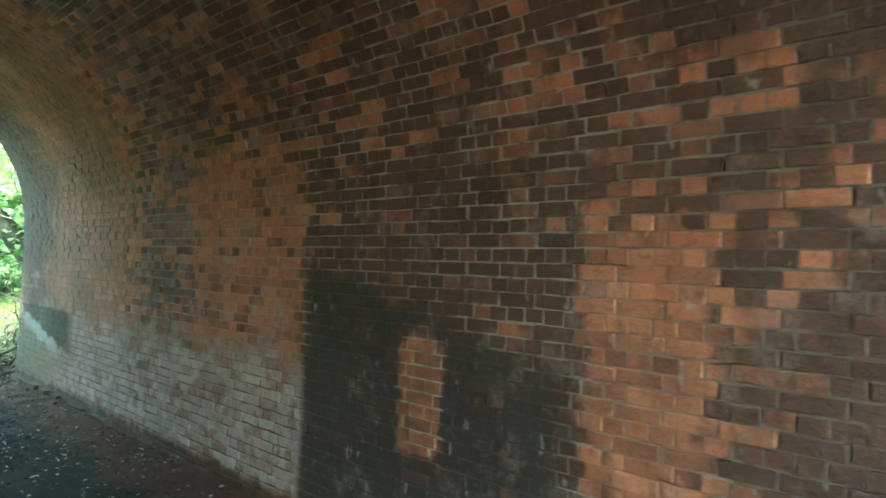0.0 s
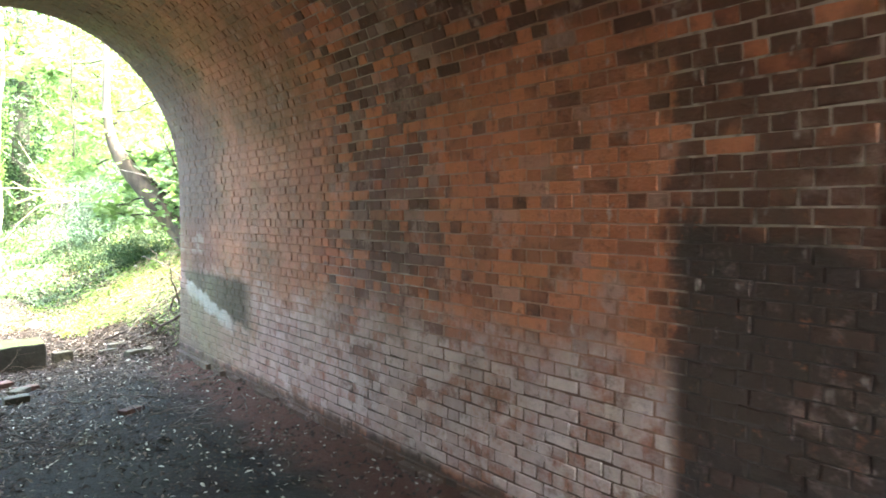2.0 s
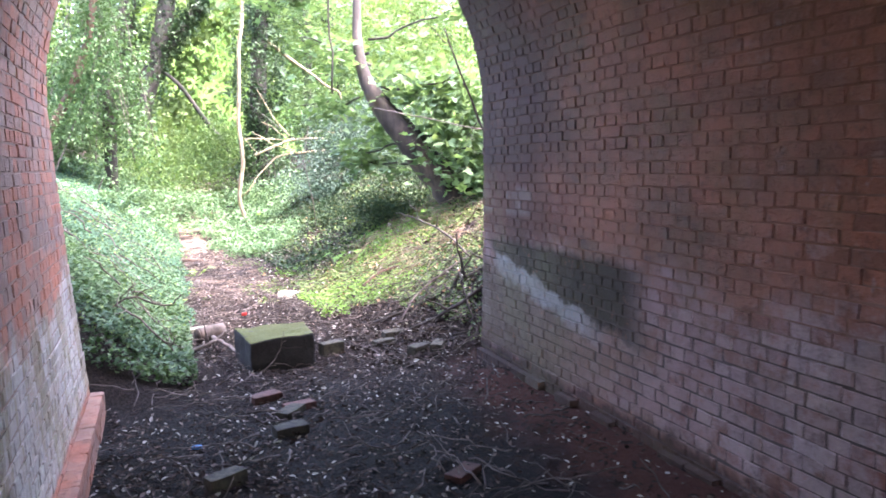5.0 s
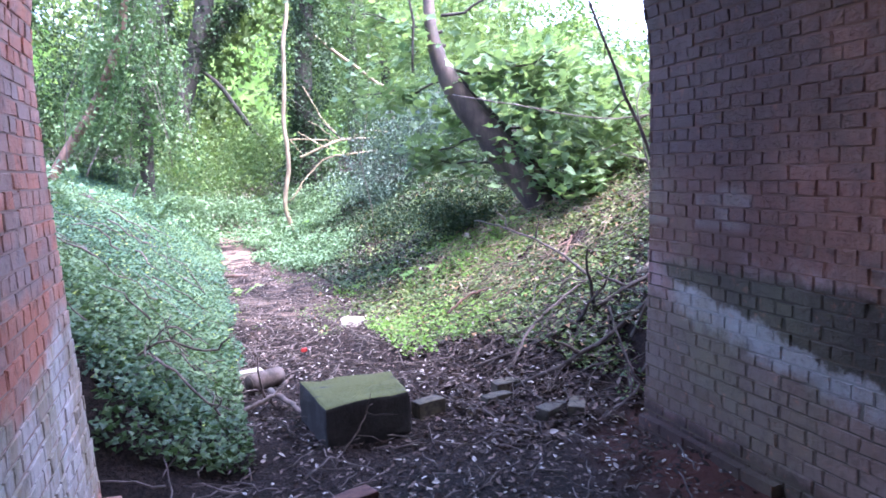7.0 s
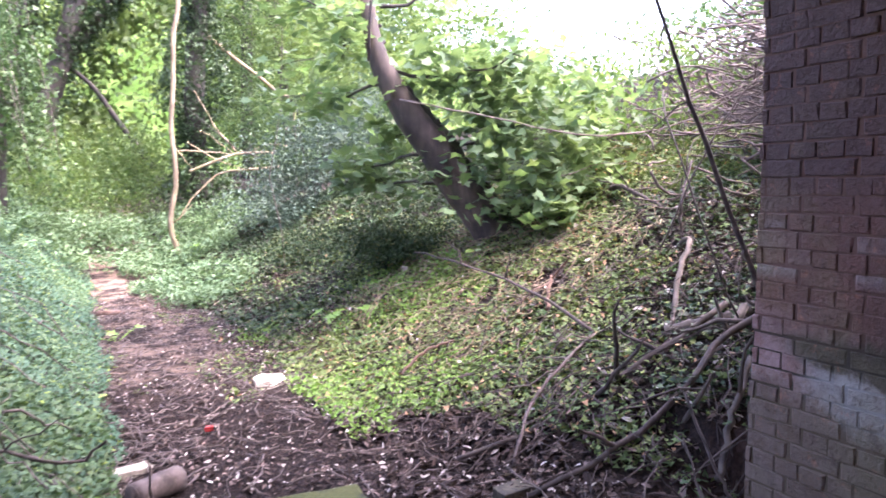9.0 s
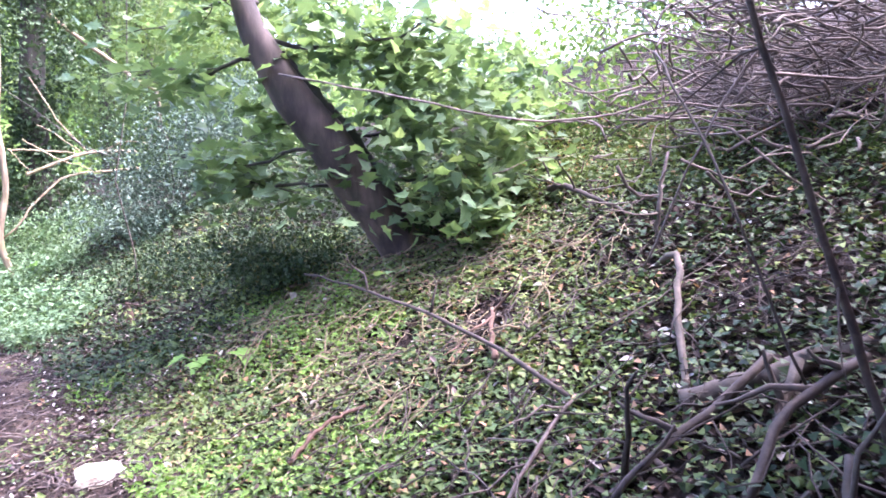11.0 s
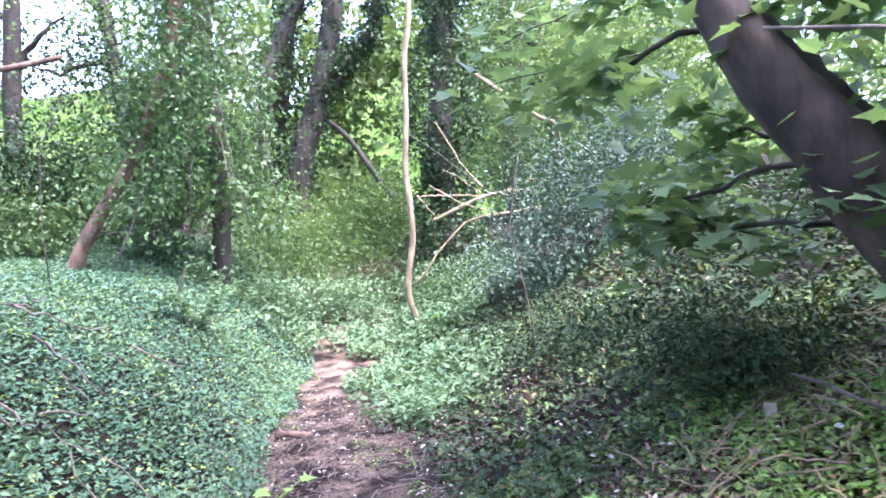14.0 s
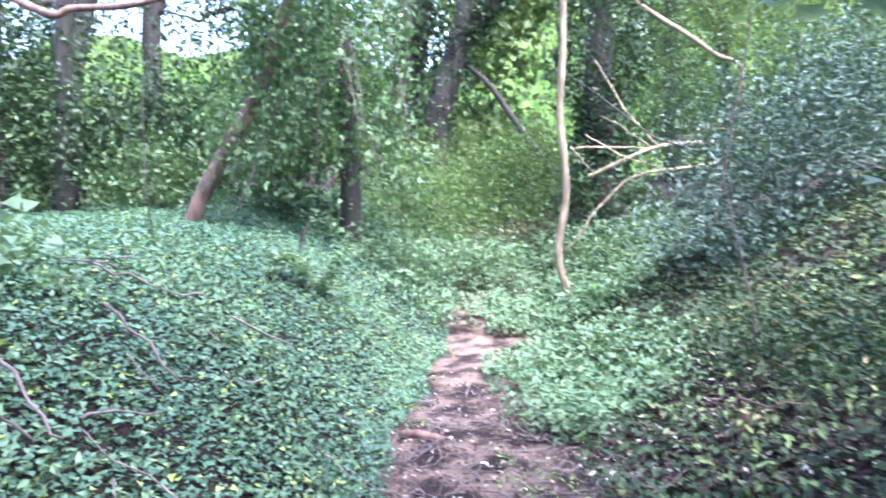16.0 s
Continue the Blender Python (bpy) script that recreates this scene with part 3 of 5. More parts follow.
gf = np.stack([gi * ny + gj, (gi + 1) * ny + gj, (gi + 1) * ny + gj + 1, gi * ny + gj + 1], -1).reshape(-1, 4)
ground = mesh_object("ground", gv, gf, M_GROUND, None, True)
tagged(ground, "dark damp woodland soil and trodden path", "ground", "", "structure")

# ---- tunnel ----
CX, HALF, SPRING, RISE, MOUTH, BACK = 1.0, 1.62, 2.2, 1.75, 10.95, -3.9
COURSE, JOINT = 0.0715, 0.0075


def profile(s, side):
    """Place and inward normal (x, z) at the height s along the lining of one side (+1 or -1), 0 at the floor."""
    s = np.asarray(s, float)
    foot, toe = HALF - 0.09, 0.0
    wall_len = math.hypot(SPRING - toe, 0.09)
    k = np.clip(s / wall_len, 0, 1)
    wx, wz = foot + (HALF - foot) * (1 - (1 - k) ** 1.7), toe + SPRING * k
    a = np.linspace(0, np.pi / 2, 400)
    ex, ez = HALF * np.cos(a), RISE * np.sin(a)
    el = np.concatenate([[0], np.cumsum(np.hypot(np.diff(ex), np.diff(ez)))])
    aa = np.interp(s - wall_len, el, a)
    high = s > wall_len
    px = np.where(high, HALF * np.cos(aa), wx)
    pz = np.where(high, SPRING + RISE * np.sin(aa), wz)
    nx = np.where(high, -RISE * np.cos(aa), -1.0)
    nz = np.where(high, -HALF * np.sin(aa), 0.0)
    ln = np.hypot(nx, nz)
    return CX + side * px, pz, side * nx / ln, nz / ln, wall_len + el[-1], wall_len


_, _, _, _, FULL, WALL = profile(0.0, 1)


def lining(name, s0, s1, side, label, inner=0.007, thick=0.5):
    """A slab of mortar and backing behind the bricks, from s0 to s1 along the profile."""
    s = np.linspace(s0, s1, 40)
    px, pz, nx, nz, _, _ = profile(s, side)
    inn = np.stack([px - nx * inner, pz - nz * inner], -1)
    out = np.stack([px - nx * thick, pz - nz * thick], -1)
    ys = np.array([BACK, MOUTH - 0.004])
    ring = np.concatenate([inn, out[::-1]])
    n = len(ring)
    v = np.concatenate([np.stack([ring[:, 0], np.full(n, yy), ring[:, 1]], -1) for yy in ys])
    q = np.array([[i, (i + 1) % n, n + (i + 1) % n, n + i] for i in range(n)])
    ends = np.array([[e * n + i, e * n + i + 1, e * n + n - 2 - i, e * n + n - 1 - i] for e in (0, 1) for i in range(len(s) - 1)])
    ob = mesh_object(name, v, np.concatenate([q, ends]), M_MORTAR)
    return tagged(ob, label, "wall" if name != "ceiling" else "ceiling", "", "structure")


# one brick: open at the back, chamfered round the face
BV = np.array([(a, b, c) for c, k in ((-0.5, 1.0), (0.35, 1.0), (0.5, 0.94)) for a, b in ((-0.5 * k, -0.5 * k), (0.5 * k, -0.5 * k), (0.5 * k, 0.5 * k), (-0.5 * k, 0.5 * k))])
BF = np.array([(l * 4 + i, l * 4 + (i + 1) % 4, l * 4 + 4 + (i + 1) % 4, l * 4 + 4 + i) for l in (0, 1) for i in range(4)] + [(8, 9, 10, 11)])


def brick_rows(s0, s1, side, y0, y1, first=0):
    """Centres, sizes and axes of the bricks of one side between s0 and s1, English bond."""
    out = []
    rows = round((s1 - s0) / COURSE)
    pitch = (s1 - s0) / rows
    for i in range(rows):
        long = (i + first) % 2 == 0
        length = 0.222 if long else 0.111
        y = y0 - (0.0 if long else 0.055)
        while y < y1:
            ln = length
            y_end = min(y + ln, y1)
            if y_end - y > 0.03:
                out.append((s0 + (i + 0.5) * pitch, 0.5 * (y + y_end), y_end - y - JOINT))
            y = y_end
    a = np.array(out)
    n = len(a)
    px, pz, nx, nz, _, _ = profile(a[:, 0] + rng.normal(0, 0.0012, n), side)
    proud = np.clip(rng.normal(0, 0.0022, n), -0.0015, 0.006)
    worn = rng.random(n)
    proud = np.where(worn < 0.06, proud - 0.002, proud)
    c = np.stack([px - nx * (0.02 - proud), a[:, 1] + rng.normal(0, 0.002, n), pz - nz * (0.02 - proud)], -1)
    normal = np.stack([nx, np.zeros(n), nz], -1)
    along = np.tile([0.0, 1.0, 0.0], (n, 1))
    up = np.cross(normal, along)
    size = np.stack([a[:, 2] * rng.uniform(0.96, 1.0, n), np.full(n, COURSE - JOINT) * rng.uniform(0.93, 1.03, n), np.full(n, 0.04)], -1)
    roll = rng.normal(0, 0.008, n)
    al = along * np.cos(roll)[:, None] + up * np.sin(roll)[:, None]
    upr = up * np.cos(roll)[:, None] - along * np.sin(roll)[:, None]
    return c, size, np.stack([al, upr, normal], -1)


def brick_arrays(c, size, axes):
    n = len(c)
    v = BV[None] * size[:, None, :]
    v = v + rng.normal(0, 0.0022, v.shape) * (1, 1, 0.5)
    v = np.einsum("nij,nkj->nki", axes, v) + c[:, None]
    f = (BF[None] + (np.arange(n) * len(BV))[:, None, None]).reshape(-1, 4)
    return v.reshape(-1, 3), f


wall_right = lining("wall_right", -0.3, WALL, 1, "sooty red brick tunnel wall with pale mortar")
wall_left = lining("wall_left", -0.3, WALL, -1, "red brick tunnel wall with limewashed lower courses")

# the vault is one mesh: backing and bricks together
sv = np.linspace(WALL, FULL, 40)
rings = []
for sd in (1, -1):
    px, pz, nx, nz, _, _ = profile(sv, sd)
    inn, out = np.stack([px - nx * 0.007, pz - nz * 0.007], -1), np.stack([px - nx * 0.5, pz - nz * 0.5], -1)
    rings.append((inn, out))
inn = np.concatenate([rings[0][0], rings[1][0][::-1][1:]])
out = np.concatenate([rings[0][1], rings[1][1][::-1][1:]])
ring = np.concatenate([inn, out[::-1]])
n = len(ring)
vv = np.concatenate([np.stack([ring[:, 0], np.full(n, yy), ring[:, 1]], -1) for yy in (BACK, MOUTH - 0.004)])
vq = np.array([[i, (i + 1) % n, n + (i + 1) % n, n + i] for i in range(n)])
ve = np.array([[e * n + i, e * n + i + 1, e * n + n - 2 - i, e * n + n - 1 - i] for e in (0, 1) for i in range(len(inn) - 1)])
parts_v, parts_f, parts_m = [vv], [vq, ve], [np.zeros(len(vq) + len(ve))]
k = len(vv)
for sd in (1, -1):
    c, size, axes = brick_rows(WALL + 0.002, FULL, sd, BACK, MOUTH, 1)
    bv, bf = brick_arrays(c, size, axes)
    parts_v.append(bv), parts_f.append(bf + k), parts_m.append(np.ones(len(bf)))
    k += len(bv)
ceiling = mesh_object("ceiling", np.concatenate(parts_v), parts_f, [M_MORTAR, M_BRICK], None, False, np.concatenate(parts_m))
tagged(ceiling, "arched brick tunnel vault, sooty and stained", "vault", "", "structure")

# headwall round the mouth and earth over the tunnel
a = np.linspace(0, 1, 60)
px1, pz1, _, _, _, _ = profile(a * FULL, 1)
px2, pz2, _, _, _, _ = profile(a[::-1] * FULL, -1)
hole = np.concatenate([np.stack([px1 + 0.45, pz1 + 0.45 * a], -1), np.stack([px2 - 0.45, pz2 + 0.45 * a[::-1]], -1)])
outer = np.stack([np.where(hole[:, 0] > CX, CX + 6.5, CX - 6.5), np.where(np.abs(hole[:, 0] - CX) > 1.7, hole[:, 1], 5.4)], -1)
outer[:, 1] = np.clip(hole[:, 1] * 1.25, 0, 5.4)
outer[:, 0] = CX + np.clip((hole[:, 0] - CX) * 3.2, -6.5, 6.5)
m = len(hole)
hf = []
for i in range(m - 1):
    hf += [(2 * m + i, 2 * m + i + 1, 3 * m + i + 1, 3 * m + i), (i, m + i, m + i + 1, i + 1), (i, i + 1, 2 * m + i + 1, 2 * m + i), (m + i, 3 * m + i, 3 * m + i + 1, m + i + 1)]
for name, y0, y1, label in (("wall_mouth", MOUTH - 0.35, MOUTH - 0.01, "brick headwall round the tunnel mouth"), ("wall_back", BACK, BACK + 0.34, "brick headwall round the tunnel entrance")):
    hv = np.concatenate([np.stack([q[:, 0], np.full(m, yy), q[:, 1]], -1) for yy in (y0, y1) for q in (hole, outer)])
    tagged(mesh_object(name, hv, np.array(hf), M_BRICK), label, "wall", "", "structure")

# earth heaped over the vault between the two headwalls
ex, ey = np.linspace(-5.4, 5.4, 73), np.linspace(BACK + 0.34, MOUTH - 0.35, 61)
EX, EY = np.meshgrid(ex, ey, indexing="ij")
heap = 4.85 * np.sqrt(np.clip(1 - (EX / 5.4) ** 2, 0, 1)) + 0.06 * np.sin(EX * 0.9 + 2.0 * np.sin(EY * 0.7)) + rng.normal(0, 0.02, EX.shape) - 0.1
ei, ej = np.meshgrid(np.arange(72), np.arange(60), indexing="ij")
ef = np.stack([ei * 61 + ej, (ei + 1) * 61 + ej, (ei + 1) * 61 + ej + 1, ei * 61 + ej + 1], -1).reshape(-1, 4)
embankment = mesh_object("ground_embankment", np.stack([EX + CX, EY, heap], -1).reshape(-1, 3), ef, M_GROUND, None, True)
tagged(embankment, "earth embankment heaped over the brick tunnel", "embankment", "", "structure")


def plinth(name, side):
    """Three projecting courses at the foot of a wall."""
    holder = wall_right if side > 0 else wall_left
    c, size, axes = [], [], []
    for i in range(2 if side > 0 else 3):
        y = -0.5 + 0.11 * (i % 2)
        while y < MOUTH - 0.05:
            ln = min(0.222, MOUTH - 0.02 - y)
            px, pz, nx, nz, _, _ = profile(0.0, side)
            c.append((float(px) + float(nx) * (0.0 if side > 0 else 0.035), y + ln / 2, -0.02 + (i + 0.5) * COURSE))
            size.append((ln - JOINT, COURSE - 0.008, 0.09 + rng.normal(0, 0.004)))
            axes.append(((0, 0, float(nx)), (1, 0, 0), (0, 1, 0)))
            if side > 0 and y < 9.9 and rng.random() < (0.15, 0.6)[i]:
                c.pop(), size.pop(), axes.pop()
            y += ln
    c, size, axes = np.array(c), np.array(size), np.array(axes, float)
    bv, bf = brick_arrays(c, size, axes)
    return tagged(mesh_object(name, bv, bf, M_BRICK, holder), "projecting worn brick plinth", "", "", "stuff")


plinth("plinth", 1)
plinth("plinth", -1)

# ---- trees and shrubs ----


def crown_leaves(name, kind, blobs, size, mat, parent, tilt=0.8):
    pos = np.concatenate([cloud(c, r, n, max(6, n // 60), 0.33, 0.35) for c, r, n in blobs])
    return swarm(name, kind, pos, size, mat, tilt, parent)


def clad(path, radius, n, low=0.0, hang=0.0):
    """Places for leaves round a stem."""
    p = np.asarray(path)
    t = low + (1 - low) * rng.random(n)
    q = np.stack([np.interp(t, np.linspace(0, 1, len(p)), p[:, i]) for i in range(3)], -1)
    a = rng.uniform(0, 2 * np.pi, n)
    bulge = 1 + 0.35 * np.sin(t * 23 + 1) + 0.25 * np.sin(t * 51 + a * 2)
    r = radius * bulge * np.sqrt(rng.uniform(0.35, 1.0, n))
    q[:, 0] += r * np.cos(a)
    q[:, 1] += r * np.sin(a)
    q[:, 2] += rng.normal(0, 0.1, n) - hang * rng.random(n) ** 2
    return q


# the leaning sycamore on the bank
sycamore = thing("sycamore_tree", "leaning sycamore with smooth dark bark and broad green leaves", "tree")
trunk_line = spline([(4.48, 15.72, 0.85), (4.26, 15.74, 1.15), (4.04, 15.76, 1.45), (3.80, 15.8, 1.75), (3.56, 15.82, 2.1), (3.31, 15.84, 2.4), (3.12, 15.86, 2.7), (2.98, 15.9, 3.02), (2.93, 16.0, 3.5), (2.97, 16.1, 4.1), (3.1, 16.3, 5.5), (3.4, 16.4, 8.5)], 60)
rad = np.interp(np.linspace(0, 1, 60), [0, 0.1, 0.3, 0.45, 0.58, 0.7, 1], [0.27, 0.235, 0.205, 0.165, 0.12, 0.08, 0.03])
syc_trunk = tube("trunk", trunk_line, rad, M_SYC, sycamore, 20, 0.018)
ridge = trunk_line[6:33] + np.stack([rad[6:33] * 0.62, -rad[6:33] * 0.45, rad[6:33] * 0.62], -1)
tube("bark_ridge", ridge, np.interp(np.linspace(0, 1, 27), [0, 0.5, 1], [0.035, 0.06, 0.02]) * rng.uniform(0.7, 1.3, 27), M_BARK, syc_trunk, 8, 0.15)
limb_ends = [((3.2, 16.0, 2.9), (4.3, 15.0, 2.9)), ((3.6, 15.9, 2.15), (4.9, 15.1, 2.2)), ((3.15, 16.1, 3.2), (2.1, 16.2, 3.6)), ((3.75, 15.8, 1.9), (4.7, 15.1, 1.6)), ((3.15, 16.2, 3.6), (4.5, 15.6, 4.0)),
             ((3.8, 15.9, 1.75), (3.1, 17.1, 1.75)), ((3.6, 16.0, 2.2), (3.4, 17.3, 2.2)), ((3.25, 16.1, 2.8), (2.4, 17.0, 2.7)), ((3.15, 16.2, 3.4), (2.7, 17.4, 3.2)), ((3.6, 16.0, 2.1), (2.75, 17.1, 2.0)), ((3.1, 16.3, 4.5), (2.0, 17.4, 4.7)), ((3.2, 16.2, 4.9), (4.7, 16.8, 5.1))]
spots = []
for p0, p1 in limb_ends:
    line = bend(p0, p1, 10, 0.05, 0.10)
    tube("limb", line, np.linspace(0.022, 0.006, 10), M_BARK, sycamore, 6)
    for _ in range(7):
        k = rng.integers(3, 10)
        tip = line[k] + rng.normal(0, 1, 3) * (0.28, 0.28, 0.14) - (0, 0, 0.08)
        spots.append(bend(line[k], tip, 5, 0.0, 0.08))
tubes("twig", [(s, np.linspace(0.006, 0.003, 5)) for s in spots], M_BARK, sycamore, 4)
tips = np.concatenate([s[[2, 3, 4]] for s in spots])
lpos = np.repeat(tips, 10, 0) + rng.normal(0, 0.12, (len(tips) * 10, 3)) * (1, 1, 0.7)
swarm("crown", "palm", lpos, 0.122, M_SYCLEAF, 0.42, sycamore)
high = np.concatenate([cloud((3.9, 15.5, 2.9), (0.8, 0.7, 0.6), 500, 12), cloud((2.5, 17.3, 4.6), (1.2, 0.8, 0.8), 420, 14), cloud((4.5, 15.2, 2.1), (1.0, 0.5, 0.75), 900, 26), cloud((5.2, 15.9, 2.4), (0.9, 0.6, 0.6), 420, 14), cloud((4.3, 14.7, 1.45), (0.4, 0.25, 0.2), 130, 6)])
swarm("upper_crown", "palm", high, 0.122, M_SYCLEAF, 0.5, sycamore)

# the slender bare stem beside the path
sapling = thing("slender_stem", "tall thin bare pale stem, wavering upward", "tree")
stem_line = spline([(1.94, 23.8, 0.15), (1.90, 23.8, 0.45), (1.80, 23.8, 0.85), (1.83, 23.8, 1.25), (1.93, 23.8, 1.75), (1.93, 23.8, 2.3), (1.90, 23.8, 2.85), (1.98, 23.8, 3.7), (2.03, 23.8, 4.6), (2.17, 23.8, 5.5), (2.2, 23.9, 8.0)], 60)
tube("stem", stem_line, np.linspace(0.056, 0.042, 60), M_POLE, sapling, 10, 0.04)
tube("twig", bend((1.85, 23.8, 1.0), (2.2, 23.7, 1.35), 6), np.linspace(0.015, 0.006, 6), M_POLE, sapling, 5)


def ivy_tree(name, label, line, r0, r1, leaf_r, leaves, low=0.0, size=0.075, hang=0.0, crown=()):
    t = thing(name, label, "tree")
    pts = spline(line, 24)
    tube("trunk", pts, np.linspace(r0, r1, 24), M_BARK, t, 12, 0.05)
    swarm("ivy", "quick", clad(pts, leaf_r, leaves, low, hang), size, M_SHADOWIVY, 0.9, t)
    if crown:
        crown_leaves("crown", "quick", crown, 0.13, M_WOOD, t)
    return t


ivy_tree("ivy_clad_tree", "upright tree trunk wrapped in dark ivy", [(2.95, 26.4, 0.3), (2.85, 26.4, 1.2), (2.75, 26.4, 3.5), (2.98, 26.4, 6.3), (3.1, 26.4, 10)], 0.27, 0.2, 0.66, 15000, 0.04, 0.11)
for line, r in (([(-1.8, 31, 1.4), (-1.55, 31, 3.2), (-1.1, 31, 5.2), (-0.95, 31, 6.2), (0.1, 31, 8.4), (1.0, 31, 9.5)], 0.26), ([(-1.15, 31.3, 1.4), (-1.05, 31.3, 3.9), (-0.6, 31.3, 6.3), (-0.1, 31.3, 9.5)], 0.22),
                ([(-0.75, 31, 1.4), (-0.35, 31, 3.9), (0.25, 31, 5.6), (0.7, 31, 7.5), (1.0, 31, 10)], 0.34), ([(0.3, 31.1, 5.4), (1.1, 31, 6.4), (1.7, 31, 7.2), (2.2, 31, 9.0)], 0.2)):
    ivy_tree("ivy_stem_tree", "dark leaning woodland stem hung with ivy", line, r, r * 0.7, r * 1.7, 3000, 0.0, 0.13)
fallen = thing("leaning_dead_tree", "dark dead stem leaning between the trees", "tree")
tube("trunk", spline([(2.3, 31, 2.2), (1.5, 31, 3.4), (0.8, 31, 4.5), (0.1, 31, 5.1)], 14), np.linspace(0.09, 0.055, 14), M_BARK, fallen, 8, 0.06)

red = thing("leaning_brown_tree", "leaning brown trunk rising from the ivy bank", "tree")
red_line = spline([(-2.75, 22.4, 1.5), (-2.45, 22.4, 2.1), (-1.81, 22.4, 3.05), (-1.35, 22.4, 4.0), (-1.1, 22.4, 4.8), (-0.8, 22.4, 6.5), (-0.5, 22.4, 9)], 30)
tube("trunk", red_line, np.linspace(0.10, 0.075, 30), M_REDBARK, red, 10, 0.04)
swarm("ivy", "quick", clad(red_line, 0.5, 6000, 0.28, 0.9), 0.095, M_TREEIVY, 0.9, red)
tube("hanging_stem", bend((-2.0, 22.2, 1.8), (-0.9, 22.3, 4.6), 12, 0.15, 0.03), 0.014, M_TWIG, red, 5)

curtain = thing("ivy_curtain", "hanging curtain of ivy down a hidden trunk", "climber")
cl = spline([(-1.1, 24.0, 1.0), (-1.0, 24.0, 3.0), (-1.05, 24.0, 5.0), (-0.9, 24, 9)], 20)
tube("trunk", cl, np.linspace(0.16, 0.12, 20), M_BARK, curtain, 8, 0.05)
swarm("ivy", "ivy", clad(cl, 0.85, 8500, 0.24, 1.2), 0.09, M_TREEIVY, 0.9, curtain)
tubes("tendril", [(bend((-1.0 + rng.normal(0, 0.5), 23.6 + rng.normal(0, 0.3), 6.5), (-1.0 + rng.normal(0, 0.6), 23.5 + rng.normal(0, 0.3), 1.8 + rng.random()), 10, 0, 0.02), 0.008) for _ in range(12)], M_TWIG, curtain, 4)

for x, y, lean, r in ((-8.6, 27.0, 0.5, 0.22), (-7.6, 27.5, 1.6, 0.26), (-9.8, 26.0, 1.0, 0.2), (-6.4, 29, 0.4, 0.24), (-4.2, 30, -0.4, 0.22), (6.9, 33, -0.6, 0.22), (5.4, 33, 0.2, 0.25), (-5.6, 24.5, 0.8, 0.15)):
    t = thing("woodland_tree", "tall dark woodland tree with sparse leafy limbs", "tree", "trees behind the bank")
    z0 = float(ground_height(x, y))
    line = spline([(x, y, z0 - 0.2), (x + lean * 0.3, y, z0 + 3), (x + lean, y, z0 + 6.5), (x + lean * 1.3, y + 0.4, z0 + 11)], 20)
    tube("trunk", line, np.linspace(r, r * 0.5, 20), M_BARK, t, 9, 0.05)
    for k in range(4):
        a = line[8 + 2 * k]
        tube("limb", bend(a, a + rng.normal(0, 1, 3) * (1.8, 0.8, 0.5) + (0, 0, 1.0), 9, 0, 0.12), np.linspace(r * 0.4, 0.02, 9), M_BARK, t, 6)
    boughs = [((x + lean, y, z0 + 9.0), (2.4, 1.8, 1.8), 800)] + ([((x + lean * 0.5, y + 0.5, z0 + 5.2), (2.0, 1.2, 1.2), 500)] if not -9 < x < -4 else [])
    crown_leaves("crown", "quick", boughs, 0.16, M_WOOD, t)

# unseen tall tree added beside the cutting; its crown shades the mouth
shade = thing("unseen_shading_tree", "unseen tall tree added to shade the cutting with its broad crown", "tree")
shade_line = spline([(-5.6, 14.2, 1.8), (-5.2, 14.3, 4.5), (-4.2, 14.5, 7.5), (-2.6, 14.6, 10.0)], 20)
tube("trunk", shade_line, np.linspace(0.3, 0.14, 20), M_BARK, shade, 10, 0.05)
for tip in ((4.6, 11.7, 8.6), (0.5, 12.5, 10.0), (1.5, 15.5, 10.5), (-1.0, 17.5, 9.5), (-2.0, 12.0, 9.0)):
    tube("limb", bend(shade_line[14], tip, 10, -0.4, 0.08), np.linspace(0.11, 0.03, 10), M_BARK, shade, 7)
crown_leaves("crown", "quick", [((-3.0, 14.0, 9.3), (2.6, 2.6, 1.3), 2600), ((-0.2, 12.8, 9.8), (2.2, 2.0, 1.0), 2200), ((2.2, 12.2, 9.4), (2.0, 1.5, 0.9), 2000), ((0.6, 15.5, 10.4), (2.2, 2.2, 1.0), 1800), ((2.6, 11.9, 8.6), (2.4, 1.3, 0.8), 3600), ((0.6, 12.2, 8.9), (1.8, 1.4, 0.8), 3000), ((5.0, 11.6, 8.4), (1.8, 1.2, 0.8), 2600)], 0.24, M_WOOD, shade)

# dead limb caught beside the ivy trunk
snag = thing("dead_branch", "bare mossy dead branch with pale forks", "branch")
tube("stem", spline([(4.25, 25.0, 2.42), (3.39, 25.0, 2.4), (2.71, 25.0, 2.16), (2.37, 25.0, 2.02)], 20), np.linspace(0.03, 0.035, 20), M_POLE, snag, 7, 0.1)
